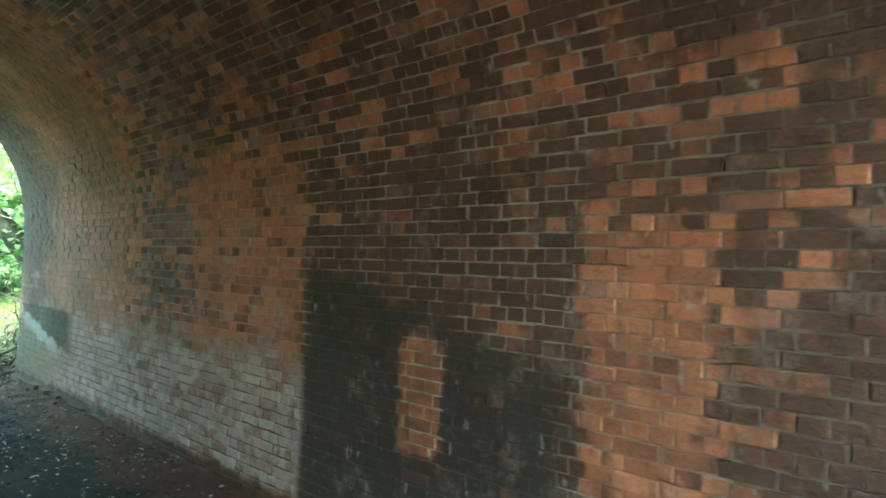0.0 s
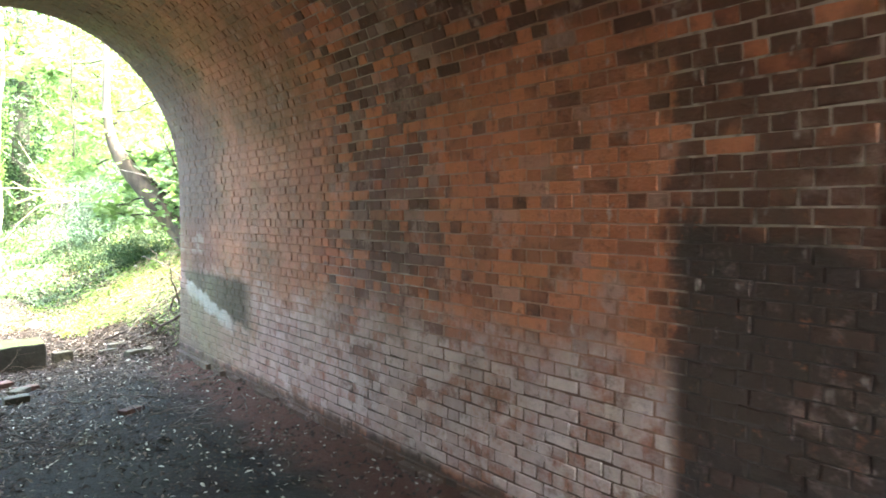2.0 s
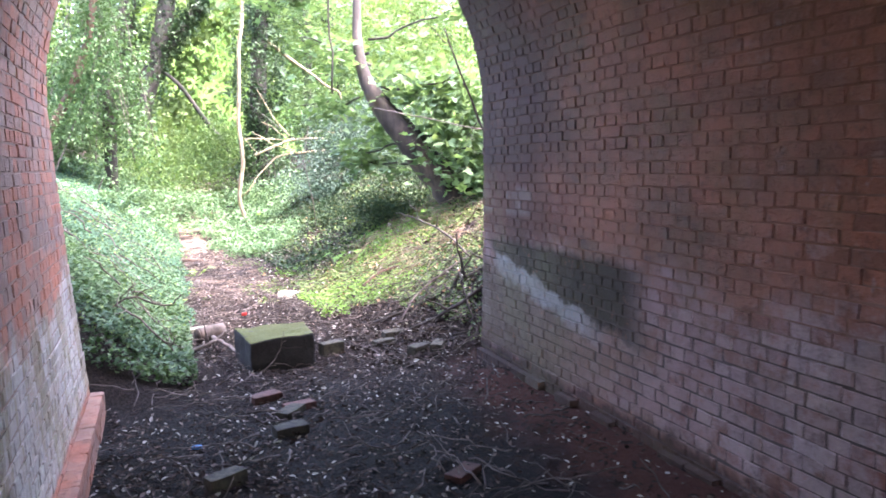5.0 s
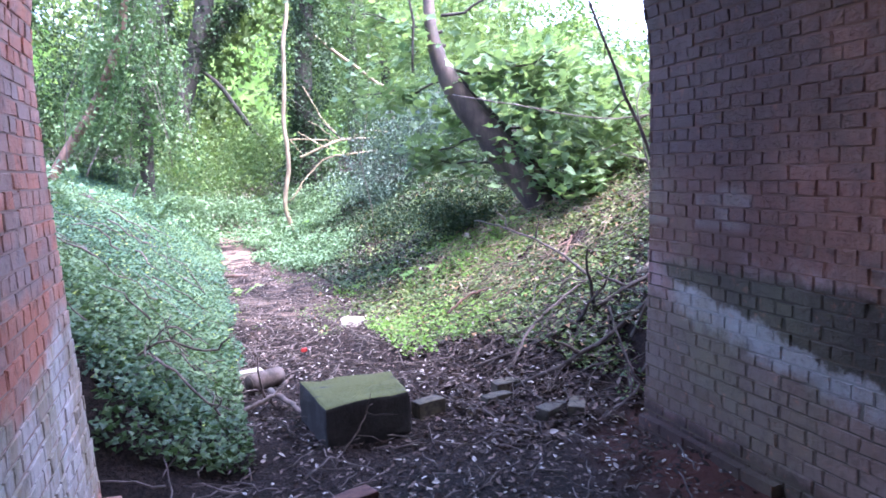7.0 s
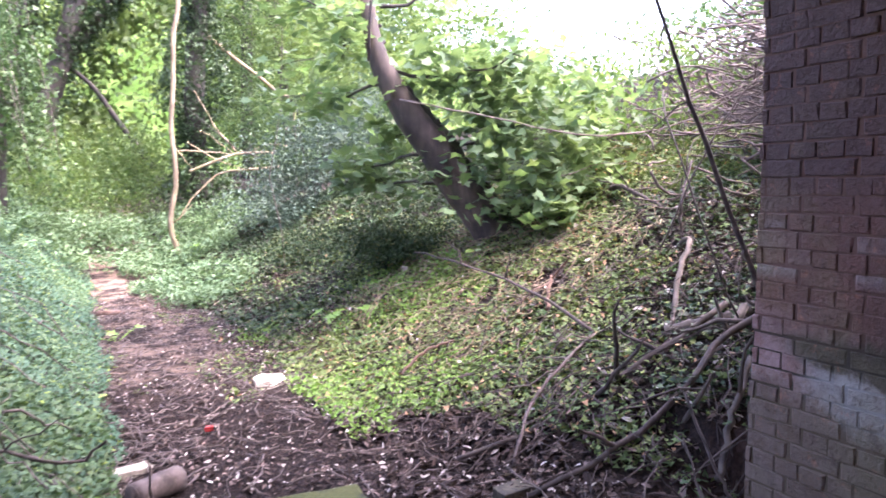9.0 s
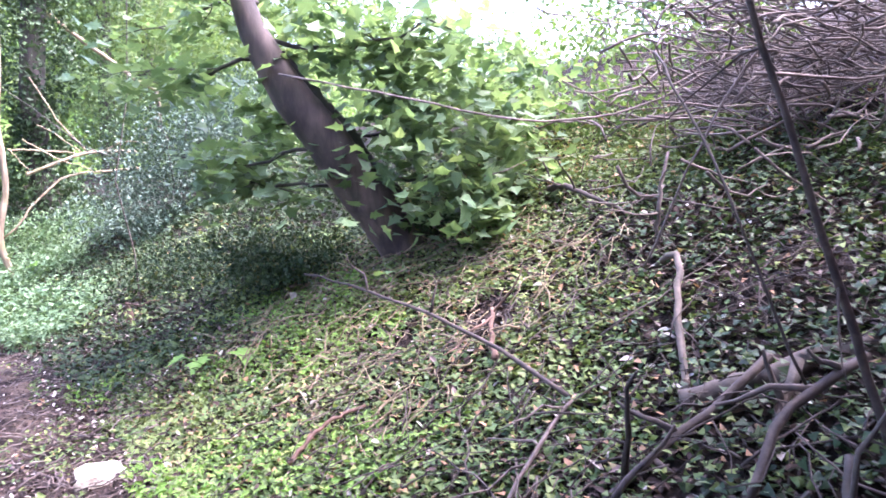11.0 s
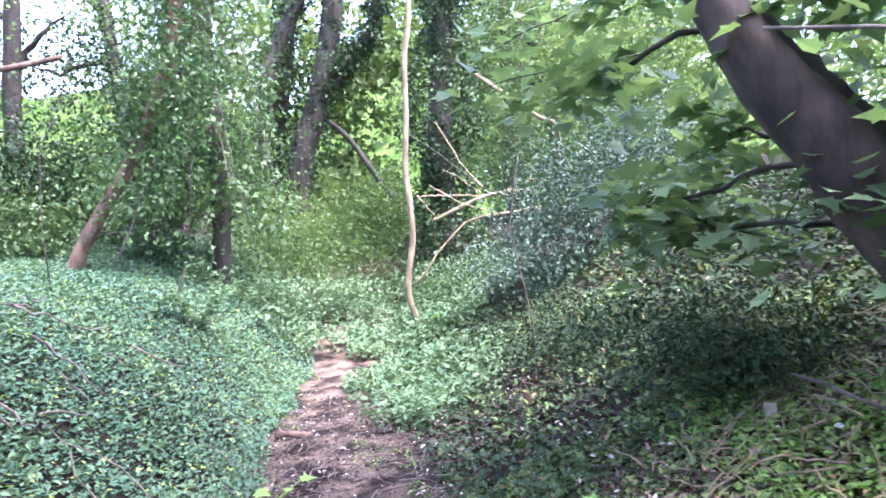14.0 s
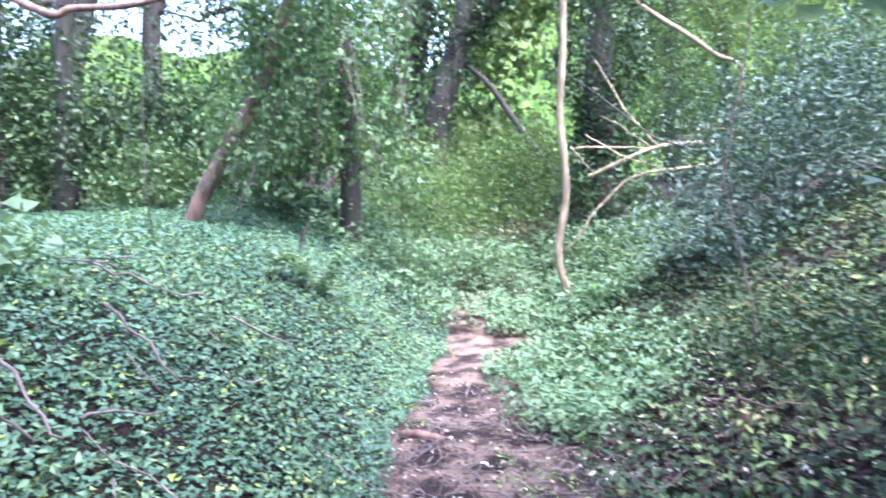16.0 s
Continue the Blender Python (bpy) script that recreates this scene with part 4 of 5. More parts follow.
for line, r in (([(4.31, 25.0, 2.1), (3.59, 25.0, 2.06), (3.04, 25.0, 2.0), (2.69, 25.0, 1.74), (2.34, 25.0, 1.36), (2.1, 25.0, 1.0)], 0.026), ([(2.19, 25.0, 2.46), (2.7, 25.05, 2.45), (3.2, 25.0, 2.40)], 0.02),
                ([(3.39, 25.0, 2.43), (2.96, 25.0, 2.97), (2.55, 25.0, 3.73)], 0.018), ([(2.34, 24.9, 2.64), (2.88, 24.95, 2.3), (3.5, 24.9, 2.05)], 0.015), ([(2.13, 24.9, 2.46), (2.42, 24.95, 2.1)], 0.014), ([(3.3, 25.0, 2.4), (2.9, 25.1, 2.75), (2.6, 25.0, 2.9)], 0.013), ([(3.6, 25, 2.38), (4.0, 24.9, 2.6), (4.6, 24.9, 2.55)], 0.013)):
    tube("fork", spline(line, 14) + rng.normal(0, 0.008, (14, 3)), np.linspace(r, r * 0.6, 14), M_POLE, snag, 6)
hook = thing("hooked_branch", "long pale branch bent sharply at its end", "branch")
tube("stem", spline([(3.2, 27.0, 5.3), (3.76, 27.0, 4.86), (4.38, 27.0, 4.42), (4.88, 27.0, 4.02), (5.2, 27.0, 3.88), (5.28, 27.0, 3.64), (5.24, 27.0, 3.05)], 26), np.linspace(0.05, 0.03, 26), M_POLE, hook, 7, 0.08)
bough = thing("dead_bough", "bare bent bough above the thicket", "branch")
tube("stem", spline([(-6.4, 24.0, 5.5), (-5.74, 24.0, 5.04), (-5.2, 24.0, 4.78), (-4.89, 24.0, 4.85), (-4.05, 24.0, 4.82), (-3.2, 24.0, 4.95)], 20), np.linspace(0.07, 0.04, 20), M_REDBARK, bough, 7, 0.08)
tubes("twig", [(bend((5.25, 27, 3.3), (5.25 + rng.normal(0, 0.35), 27, 2.7 + rng.normal(0, 0.2)), 6, 0, 0.1), 0.012) for _ in range(7)], M_TWIG, hook, 4)

holly = thing("holly_bush", "dense dark glossy holly bush", "bush")
tubes("stem", [(bend((4.4 + rng.normal(0, 0.3), 23.2, 0.9), (4.4 + rng.normal(0, 1.0), 23.2 + rng.normal(0, 0.6), 3.5), 8), np.linspace(0.02, 0.008, 8)) for _ in range(5)], M_BARK, holly, 5)
crown_leaves("leaves", "oval", [((4.5, 22.8, 2.1), (1.4, 1.0, 1.0), 8000), ((3.6, 22.4, 1.2), (0.9, 0.8, 0.5), 2600), ((5.6, 23.3, 3.0), (1.2, 0.9, 0.9), 3600)], 0.068, M_HOLLY, holly)


def shrub(label, blobs, size, mat, kind="quick"):
    t = thing("shrub", label, "bush", "undergrowth")
    runs = []
    for c, r, n in blobs:
        z0 = float(ground_height(c[0], c[1]))
        for _ in range(4 if c[2] - z0 < 1.2 else 1):
            runs.append((bend((c[0] + rng.normal(0, 0.15), c[1], z0), np.array(c) + rng.normal(0, 0.5, 3) * r, 7, 0, 0.08), np.linspace(0.009, 0.003, 7)))
    tubes("stem", runs, M_DARKTWIG, t, 4)
    crown_leaves("leaves", kind, blobs, size, mat, t)
    return t


shrub("feathery green undergrowth between the trees", [((0.9, 27.0, 1.4), (1.6, 1.0, 0.7), 2500), ((-0.4, 26.0, 1.6), (1.2, 0.9, 0.9), 2200), ((1.2, 29.0, 2.2), (2.0, 0.8, 1.0), 2200)], 0.085, M_WOOD)
shrub("soft green undergrowth at the end of the path", [((-0.6, 24.4, 0.95), (0.9, 0.8, 0.35), 2600), ((0.6, 25.4, 0.85), (0.9, 0.7, 0.35), 2400), ((0.4, 28.0, 1.5), (1.6, 0.7, 0.6), 2400)], 0.07, M_NETTLE)
shrub("pale leafy scrub below the ivy trunk", [((3.6, 25.2, 1.0), (1.5, 0.8, 0.45), 2200), ((2.4, 25.6, 0.9), (0.9, 0.6, 0.4), 1200)], 0.07, M_NETTLE)
shrub("tall leafy scrub with grey-green leaves", [((5.2, 28.6, 4.2), (2.2, 0.9, 2.6), 6500), ((7.5, 27.5, 3.8), (2.0, 1.2, 2.4), 5000)], 0.085, M_WOOD)
shrub("dark leafy thicket behind the ivy bank", [((-4.2, 24.5, 3.2), (1.6, 0.9, 1.2), 3600), ((-6.6, 25.0, 3.4), (1.8, 1.0, 1.4), 4000), ((-8.8, 24.0, 3.3), (1.6, 1.2, 1.5), 3200), ((-2.3, 25.5, 4.0), (1.0, 0.9, 1.3), 2600)], 0.09, M_SHADOWIVY)
shrub("hanging leafy boughs over the bank", [((-1.9, 20.0, 5.6), (1.3, 1.0, 0.8), 2000), ((-2.4, 25, 6.5), (2.2, 1.0, 1.2), 2600)], 0.095, M_WOOD)
shrub("low shrubs under the leaning tree, shade put into their dark colour", [((3.7, 17.2, 1.0), (1.1, 1.0, 0.28), 6000), ((3.3, 19.2, 0.75), (1.0, 1.0, 0.25), 4200), ((4.9, 19.5, 1.6), (1.2, 1.2, 0.45), 4200), ((4.6, 16.3, 1.6), (0.8, 0.5, 0.35), 1600), ((3.6, 16.5, 0.95), (0.7, 0.4, 0.16), 3200), ((4.5, 15.5, 1.35), (0.45, 0.25, 0.15), 900)], 0.05, M_SHADETONE, "oval")
shrub("sunlit leaves on the top of the bank", [((6.3, 15.6, 2.6), (1.2, 0.8, 0.5), 1500), ((7.8, 15.0, 3.2), (1.2, 0.9, 0.6), 1500), ((6.2, 18.0, 2.9), (1.5, 1.0, 0.6), 1600), ((8.6, 17.5, 3.6), (1.6, 1.0, 0.4), 1200), ((7.2, 12.6, 3.4), (0.9, 0.6, 0.5), 700)], 0.09, M_WOOD)
shrub("leaves hanging in front of the mouth", [((2.6, 18.6, 5.4), (1.6, 0.8, 0.8), 1200)], 0.11, M_WOOD)

shrub("dense dark evergreen thicket on the bank top", [((-6.6, 24.6, 3.6), (1.8, 0.9, 1.7), 6500), ((-9.0, 23.0, 3.4), (1.8, 1.0, 1.8), 6000), ((-11.5, 21.5, 3.4), (1.8, 1.2, 1.9), 4500), ((-4.6, 25.6, 3.0), (1.4, 0.8, 1.0), 3500)], 0.11, M_SHADOWIVY)
shrub("grey-green leafy bushes behind the leaning trunk", [((-3.0, 25.2, 3.2), (1.1, 0.8, 1.3), 4200), ((-2.0, 23.8, 2.6), (0.7, 0.6, 0.8), 2400), ((-3.6, 23.6, 2.4), (0.9, 0.5, 0.5), 1800)], 0.085, M_TREEIVY)
shrub("dark trees beyond the bank top", [((8.0, 19.5, 3.4), (1.8, 1.0, 0.7), 3200), ((10.0, 17.0, 4.2), (1.5, 1.2, 0.6), 2200)], 0.11, M_TREEIVY)

shrub("grey-green climbing growth beside the ivy trunk", [((4.2, 27.6, 3.4), (1.1, 0.7, 1.6), 4200), ((5.6, 27.2, 2.6), (1.3, 0.8, 1.3), 4200), ((4.6, 28.0, 6.4), (1.6, 0.8, 1.5), 3600), ((7.0, 26.0, 3.0), (1.4, 0.9, 1.6), 3600)], 0.08, M_TREEIVY)
shrub("leafy undergrowth filling the gap between trunks", [((1.4, 28.2, 2.2), (1.0, 0.8, 0.9), 3200), ((0.2, 28.6, 2.0), (1.0, 0.8, 0.7), 2400), ((-0.9, 27.6, 2.3), (0.9, 0.7, 0.9), 2600)], 0.085, M_WOOD)
shrub("tall leafy scrub closing the view above the bank", [((8.0, 27.0, 6.2), (2.2, 1.2, 2.4), 5200), ((10.2, 25.6, 4.8), (1.8, 1.2, 1.9), 3600), ((6.2, 29.5, 8.2), (2.2, 1.0, 1.8), 3200)], 0.13, M_WOOD)
shrub("thin leafy boughs across the sky behind the bank", [((-5.6, 30.0, 6.4), (2.6, 0.8, 1.5), 2500), ((-8.6, 29.0, 6.2), (2.2, 0.8, 1.5), 2600), ((-10.5, 28.0, 6.6), (1.8, 0.8, 1.5), 2000), ((-3.6, 29.0, 6.6), (1.6, 0.8, 1.8), 1500)], 0.12, M_SHADOWIVY)
shrub("low dark growth round the ivy trunk", [((3.2, 24.9, 0.95), (1.0, 0.6, 0.5), 2600), ((2.6, 24.4, 0.7), (0.6, 0.4, 0.35), 1500)], 0.055, M_TREEIVY)

# far woods, closing the view
far = thing("far_woods", "green woodland beyond the path, coloured as if sunlit", "woods", "", "stuff")
blobs = []
for _ in range(85):
    a = rng.uniform(-1.25, 0.5)
    d = rng.uniform(20, 30)
    blobs.append(((1 + d * math.sin(a), 13 + d * math.cos(a), rng.uniform(1.5, 3.4 if -0.58 < a < -0.26 else 9.5)), (2.8, 1.6, 1.9), 800))
for x, z in ((-0.2, 3.5), (1.0, 5.0), (1.6, 3.0), (0.6, 7.0), (2.0, 8.0), (4.0, 9.0), (-2, 8.5), (5, 6.5)):
    blobs.append(((x, 36, z), (2.0, 1.2, 1.6), 900))
pos = np.concatenate([cloud(c, r, n, 14, 0.33, 0.35) for c, r, n in blobs])
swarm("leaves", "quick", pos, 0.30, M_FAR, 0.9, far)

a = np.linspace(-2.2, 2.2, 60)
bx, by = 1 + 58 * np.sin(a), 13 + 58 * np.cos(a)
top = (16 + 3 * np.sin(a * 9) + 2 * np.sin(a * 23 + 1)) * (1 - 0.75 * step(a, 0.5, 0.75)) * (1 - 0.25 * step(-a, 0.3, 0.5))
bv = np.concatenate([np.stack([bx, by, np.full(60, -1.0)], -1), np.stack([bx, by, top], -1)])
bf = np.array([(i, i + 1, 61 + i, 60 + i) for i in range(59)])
tagged(mesh_object("backdrop", bv, bf, M_BACKDROP), "glowing backdrop of distant green woodland", "woods", "", "structure")

# ---- ground cover ----


def inside(n, x0, x1, y0, y1):
    return rng.uniform(x0, x1, n), rng.uniform(y0, y1, n)


def cover(name, label, x, y, keep, kind, size, mat, lift, tilt=0.45, category="plants"):
    x, y = x[keep], y[keep]
    lump = 0.5 + 0.5 * waves(x, y, 3.1, 1.0)
    up = lift * (0.15 + rng.random(len(x)) * (0.35 + 0.65 * lump))
    ob = swarm(name, kind, on_ground(x, y, up), size, mat, tilt)
    return tagged(ob, label, category, "", "stuff")


x, y = inside(300000, -7.0, 0.5, 11.0, 26.5)
edge = 0.28 + 0.18 * waves(x * 0 + 3, y, 1.7) - 0.35 * (1 - step(y, 12.2, 14.5))
cover("ivy_carpet", "thick blue-green ivy covering the bank", x, y, (x < edge) & ~((x > -0.75) & (y < 11.7)), "ivy", 0.038, M_IVY, 0.11, 0.42)
x, y = inside(95000, 1.5, 6.6, 11.2, 17.3)
foot = 1.75 + 0.3 * waves(x * 0 + 1, y, 2.1) + 0.75 * (1 - step(y, 12.0, 14.2))
bare = waves(x, y, 1.5, 4.0) > 0.78
shore = x - 2.0 - 0.95 * (y - 11.2) + 0.55 * waves(x, y, 2.1, 1.5) + rng.normal(0, 0.22, len(x))
debris = (shore > 0) & (y < 13.7 + 0.5 * waves(x, y, 1.7)) & (rng.random(len(x)) < 0.8)
cover("bank_ivy", "ivy and small herbs over the sunlit bank", x, y, (x > foot) & ~bare & ~debris, "ivy", 0.040, M_BANK, 0.07)
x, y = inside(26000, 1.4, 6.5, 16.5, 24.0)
cover("shaded_ivy", "ivy under the tree, coloured dark for the shade there", x, y, (x > 1.75 - 0.1 * (y - 16.5)) & (waves(x, y, 1.8, 2.0) < 0.72), "ivy", 0.055, M_SHADETONE, 0.13)
x, y = inside(15000, 0.8, 2.9, 18.7, 24.5)
near_clump = ((x - 1.75) / 0.85) ** 2 + ((y - 20.6) / 1.5) ** 2 < 1 + 0.6 * waves(x, y, 3.0) + 0.5 * waves(x, y, 7.0, 1.0)
cover("nettle_patch", "pale green low nettles beside the path", x, y, near_clump | ((y > 22.8) & (x > 0.6)), "oval", 0.072, M_NETTLE, 0.30, 0.5)
x, y = inside(12000, -1.5, 3.8, 23.0, 29.0)
cover("nettle_bed", "nettles closing the end of the path", x, y, np.ones(len(x), bool), "oval", 0.085, M_NETTLE, 0.45, 0.5)
x, y = inside(2600, 0.9, 2.4, 14.4, 18.2)
cover("low_herbs", "bright green low herbs at the path edge", x, y, (waves(x, y, 2.2, 5.0) > -0.1) & (x > 1.0 + 0.12 * (y - 14)), "oval", 0.05, M_BANK, 0.06, 0.5)
x, y = inside(11000, -1.3, 0.25, 11.3, 14.6)
cover("dark_herbs", "dark low herbs at the foot of the bank", x, y, (x < 0.2) & (x > -0.62 - (y > 11.9)), "ivy", 0.045, M_TREEIVY, 0.14)

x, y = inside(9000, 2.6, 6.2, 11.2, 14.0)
cover("dark_bank_ivy", "ivy by the wall end, coloured dark for the shade there", x, y, (x - 2.3 - 0.95 * (y - 11.2) + 0.55 * waves(x, y, 2.1, 1.5) + rng.normal(0, 0.22, len(x)) > 0) & (waves(x, y, 2.4, 6.0) > -0.35), "ivy", 0.046, M_SHADOWIVY, 0.10)
x, y = inside(11500, 1.6, 3.8, 13.2, 17.0)
cover("bright_herbs", "bright yellow-green herbs low on the bank", x, y, waves(x, y, 1.9, 3.0) > 0.05, "oval", 0.045, M_LIME, 0.09, 0.5)

x, y = inside(1500, 2.1, 4.2, 16.8, 20.5)
cover("young_shoots", "yellow-green shoots scattered in the shaded ivy", x, y, waves(x, y, 2.3, 8.0) > -0.2, "oval", 0.06, M_BANK, 0.26, 0.5)
x, y = inside(7000, 1.45, 2.9, 15.8, 20.0)
cover("shade_litter", "brown dead leaves under the edge of the ivy", x, y, (x > 1.5) & (waves(x, y, 1.7, 3.0) > -0.4), "oval", 0.045, M_LITTER, 0.10, 0.4, "leaves")

x, y = inside(5200, 0.1, 1.9, 14.5, 22.5)
cover("path_herbs", "sparse small herbs along the trodden path", x, y, (waves(x, y, 2.6, 7.0) > 0.25) & (np.abs(x - 0.75) > 0.22), "oval", 0.04, M_BANK, 0.06, 0.5)

x, y = inside(26000, -3.6, 0.25, 12.5, 22.5)
cover("bank_herbs", "pale soft herbs growing through the ivy", x, y, (x < 0.2) & (waves(x, y, 1.4, 2.6) + 0.5 * waves(x, y, 4.1, 1.0) > 0.25 - 0.35 * step(x, -1.6, 0.0)), "oval", 0.05, M_NETTLE, 0.20, 0.5)

# a leafy tussock on the ivy bank
tussock = thing("leafy_climber", "bushy pale ivy mound on the bank", "plant")
swarm("leaves", "ivy", cloud((-2.0, 17.6, 1.55), (0.55, 0.6, 0.3), 1100, 12), 0.09, M_NETTLE, 0.6, tussock)


def seedling(name, x, y, h, s, n):
    t = thing(name, "bright lime-green broad-leaved seedling", "plant")
    z = float(ground_height(x, y))
    tips = [np.array((x, y, z + h)) + rng.normal(0, 1, 3) * (0.16, 0.12, 0.04) for _ in range(n)]
    tubes("stalk", [(bend((x, y, z), p, 5, 0, 0.05), 0.004) for p in tips], M_LIME, t, 4)
    swarm("leaves", "palm", np.array(tips), s, M_LIME, 0.25, t)


seedling("sycamore_seedling", 2.56, 15.95, 0.12, 0.22, 6)
seedling("small_seedling", 0.45, 17.6, 0.10, 0.10, 5)
seedling("small_seedling", 2.05, 23.2, 0.35, 0.12, 5)

# ferns on the left bank
fern = thing("fern", "small green fern among the ivy", "plant")
for k in range(7):
    a = rng.uniform(0, 6.28)
    base = on_ground(-0.75, 21.0, 0.05)
    line = bend(base, base + (0.4 * math.cos(a), 0.4 * math.sin(a), 0.42), 9, -0.12, 0.02)
    tube("frond_stem", line, 0.004, M_LIME, fern, 4)
    fp = np.repeat(line[1:], 10, 0) + rng.normal(0, 0.035, (80, 3))
    swarm("frond", "oval", fp, 0.07, M_NETTLE, 0.4, fern)

# dead leaves and twigs
x, y = inside(105000, -0.55, 2.55, 2.0, 21.5)
dens = 0.35 + 0.65 * step(y - 1.2 * x, 4.0, 8.0)
wide = np.where(y < 10.9, True, (x > 0.0) & (x < 2.3 + 0.2 * (y < 13.5)))
keep = (rng.random(len(x)) < dens * (0.55 + 0.45 * waves(x, y, 1.6))) & wide & ((y < 15.5) | (rng.random(len(x)) < 0.5))
cover("dead_leaves", "scattered dry brown leaf litter", x, y, keep, "oval", 0.040, M_LITTER, 0.022, 0.35, "leaves")
x, y = inside(20000, 1.6, 5.2, 11.0, 16.5)
cover("bank_litter", "dry leaves lying on the bank", x, y, rng.random(len(x)) < 0.8, "oval", 0.06, M_LITTER, 0.05, 0.4, "leaves")


def twig_bed(name, label, n, x0, x1, y0, y1, length, radius, mat, lift=0.03):
    runs = []
    for _ in range(n):
        px, py = rng.uniform(x0, x1), rng.uniform(y0, y1)
        a, l = rng.uniform(0, 6.28), length * rng.uniform(0.4, 1.6)
        e = (px + l * math.cos(a), py + l * math.sin(a))
        p = bend(on_ground(px, py, lift), on_ground(*e, lift + abs(rng.normal(0, 0.04))), 6, 0, 0.12)
        p[:, 2] = np.maximum(p[:, 2], ground_height(p[:, 0], p[:, 1]) + radius)
        r = radius * rng.uniform(0.5, 1.4)
        runs.append((p, np.linspace(r, r * 0.5, 6)))
    return tagged(tubes(name, runs, mat), label, "twigs", "", "stuff")


twig_bed("fallen_twigs", "thin dry twigs scattered on the floor", 330, -0.4, 2.4, 8.0, 13.6, 0.28, 0.006, M_TWIG)
twig_bed("path_twigs", "dry twigs and stalks trodden into the path", 700, 0.1, 1.9, 13.4, 20.5, 0.22, 0.006, M_TWIG)
twig_bed("bank_twigs", "dry twigs lying over the bank", 330, 2.2, 4.8, 11.1, 14.6, 0.35, 0.0045, M_DARKTWIG, 0.06)
twig_bed("dark_twigs", "dark fallen twigs at the foot of the bank", 80, 1.6, 3.5, 11.0, 12.8, 0.4, 0.005, M_DARKTWIG, 0.06)
twig_bed("dry_stalks", "dry straw-coloured stalks lying over the bank", 420, 2.5, 4.6, 13.4, 16.4, 0.26, 0.005, M_POLE, 0.07)
twig_bed("ivy_twigs", "stray twigs lying in the ivy", 90, -3.0, 0.0, 12.0, 19.0, 0.4, 0.008, M_TWIG, 0.18)

# brush heap of cut branches high on the bank
runs = []
for _ in range(950):
    px, py = rng.normal(6.4, 0.6), rng.normal(13.1, 0.75)
    a = rng.normal(0.2, 0.6)
    l = rng.uniform(0.3, 1.25)
    z = float(ground_height(px, py)) + rng.uniform(0.05, 1.35) * max(0.1, 1 - ((px - 6.3) / 2.2) ** 2)
    d = np.array((math.cos(a), -math.sin(a) * 0.8, 0.18 * rng.normal()))
    r = rng.uniform(0.004, 0.014)
    runs.append((bend((px, py, z) - d * l / 2, (px, py, z) + d * l / 2, 6, rng.normal(0, 0.08), 0.06), np.linspace(r, r * 0.4, 6)))
tagged(tubes("brush_heap", runs, M_TWIG), "heap of cut dry branches on the bank", "brushwood", "", "stuff")


def stick(label, pts, r0, r1, mat, n=14, sides=8, forks=0, rough=0.06):
    t = thing("fallen_branch", label, "branch")
    line = spline(pts, n) + rng.normal(0, 0.006, (n, 3))
    tube("stem", line, np.linspace(r0, r1, n), mat, t, sides, rough)
    for _ in range(forks):
        k = rng.integers(3, n - 1)
        tube("fork", bend(line[k], line[k] + rng.normal(0, 0.22, 3) + (0, 0, 0.08), 6, 0, 0.1), np.linspace(r1 * 0.8, r1 * 0.3, 6), mat, t, 5)
    return t


stick("thick barkless fallen log end on the bank", [(3.38, 12.22, 0.72), (3.60, 12.0, 0.82), (3.98, 11.7, 0.97)], 0.05, 0.06, M_LOG)
stick("stout brown fallen branch leaning on the bank", [(2.45, 11.45, 0.06), (2.85, 11.62, 0.30), (3.25, 11.78, 0.62), (3.65, 11.85, 0.92)], 0.028, 0.024, M_LOG, forks=2)
stick("long thin fallen branch across the bank", [(2.0, 12.5, 0.07), (2.5, 12.3, 0.27), (3.0, 12.15, 0.55), (3.6, 11.95, 0.92)], 0.014, 0.022, M_DARKTWIG, forks=4)
stick("long dark stick lying over the ivy", [(3.40, 16.0, 0.95), (3.36, 14.8, 0.92), (3.3, 13.6, 0.82), (3.22, 12.75, 0.66)], 0.009, 0.014, M_DARKTWIG, forks=2)
stick("dark bare sapling leaning from the bank", [(3.45, 11.4, 0.65), (3.28, 11.45, 1.1), (3.08, 11.52, 1.56), (2.9, 11.58, 2.05), (2.72, 11.65, 2.55), (2.6, 11.7, 2.95)], 0.018, 0.007, M_DARKTWIG, forks=5)
stick("bent grey root on the bank", [(4.36, 13.1, 1.15), (4.28, 12.9, 1.24), (3.95, 12.65, 1.08), (3.62, 12.4, 0.86), (3.4, 12.2, 0.74)], 0.022, 0.018, M_LOG)
stick("forked dry root standing from the soil", [(4.52, 13.2, 1.2), (4.45, 13.15, 1.5), (4.62, 13.2, 1.85)], 0.016, 0.01, M_TWIG, forks=3)
stick("dry stump of a branch in the ivy", [(5.15, 14.8, 1.62), (4.9, 14.3, 1.62), (4.7, 13.6, 1.45)], 0.03, 0.012, M_DARKTWIG, forks=2)
stick("reddish dry branch among ivy leaves", [(3.3, 13.4, 0.70), (3.45, 13.6, 0.80), (3.6, 13.75, 0.90)], 0.02, 0.012, M_REDBARK, forks=2)
stick("thin arching bramble over the bank", [(2.9, 15.2, 2.5), (3.5, 14.6, 2.3), (4.2, 14.0, 2.1), (5.0, 13.7, 2.2), (5.7, 13.3, 2.6)], 0.008, 0.008, M_TWIG, 20, 5)
stick("thin arching bramble over the bank", [(4.0, 12.9, 1.2), (4.2, 12.6, 2.0), (4.6, 12.4, 2.5), (5.4, 12.3, 2.4)], 0.008, 0.006, M_TWIG, 20, 5, 3)
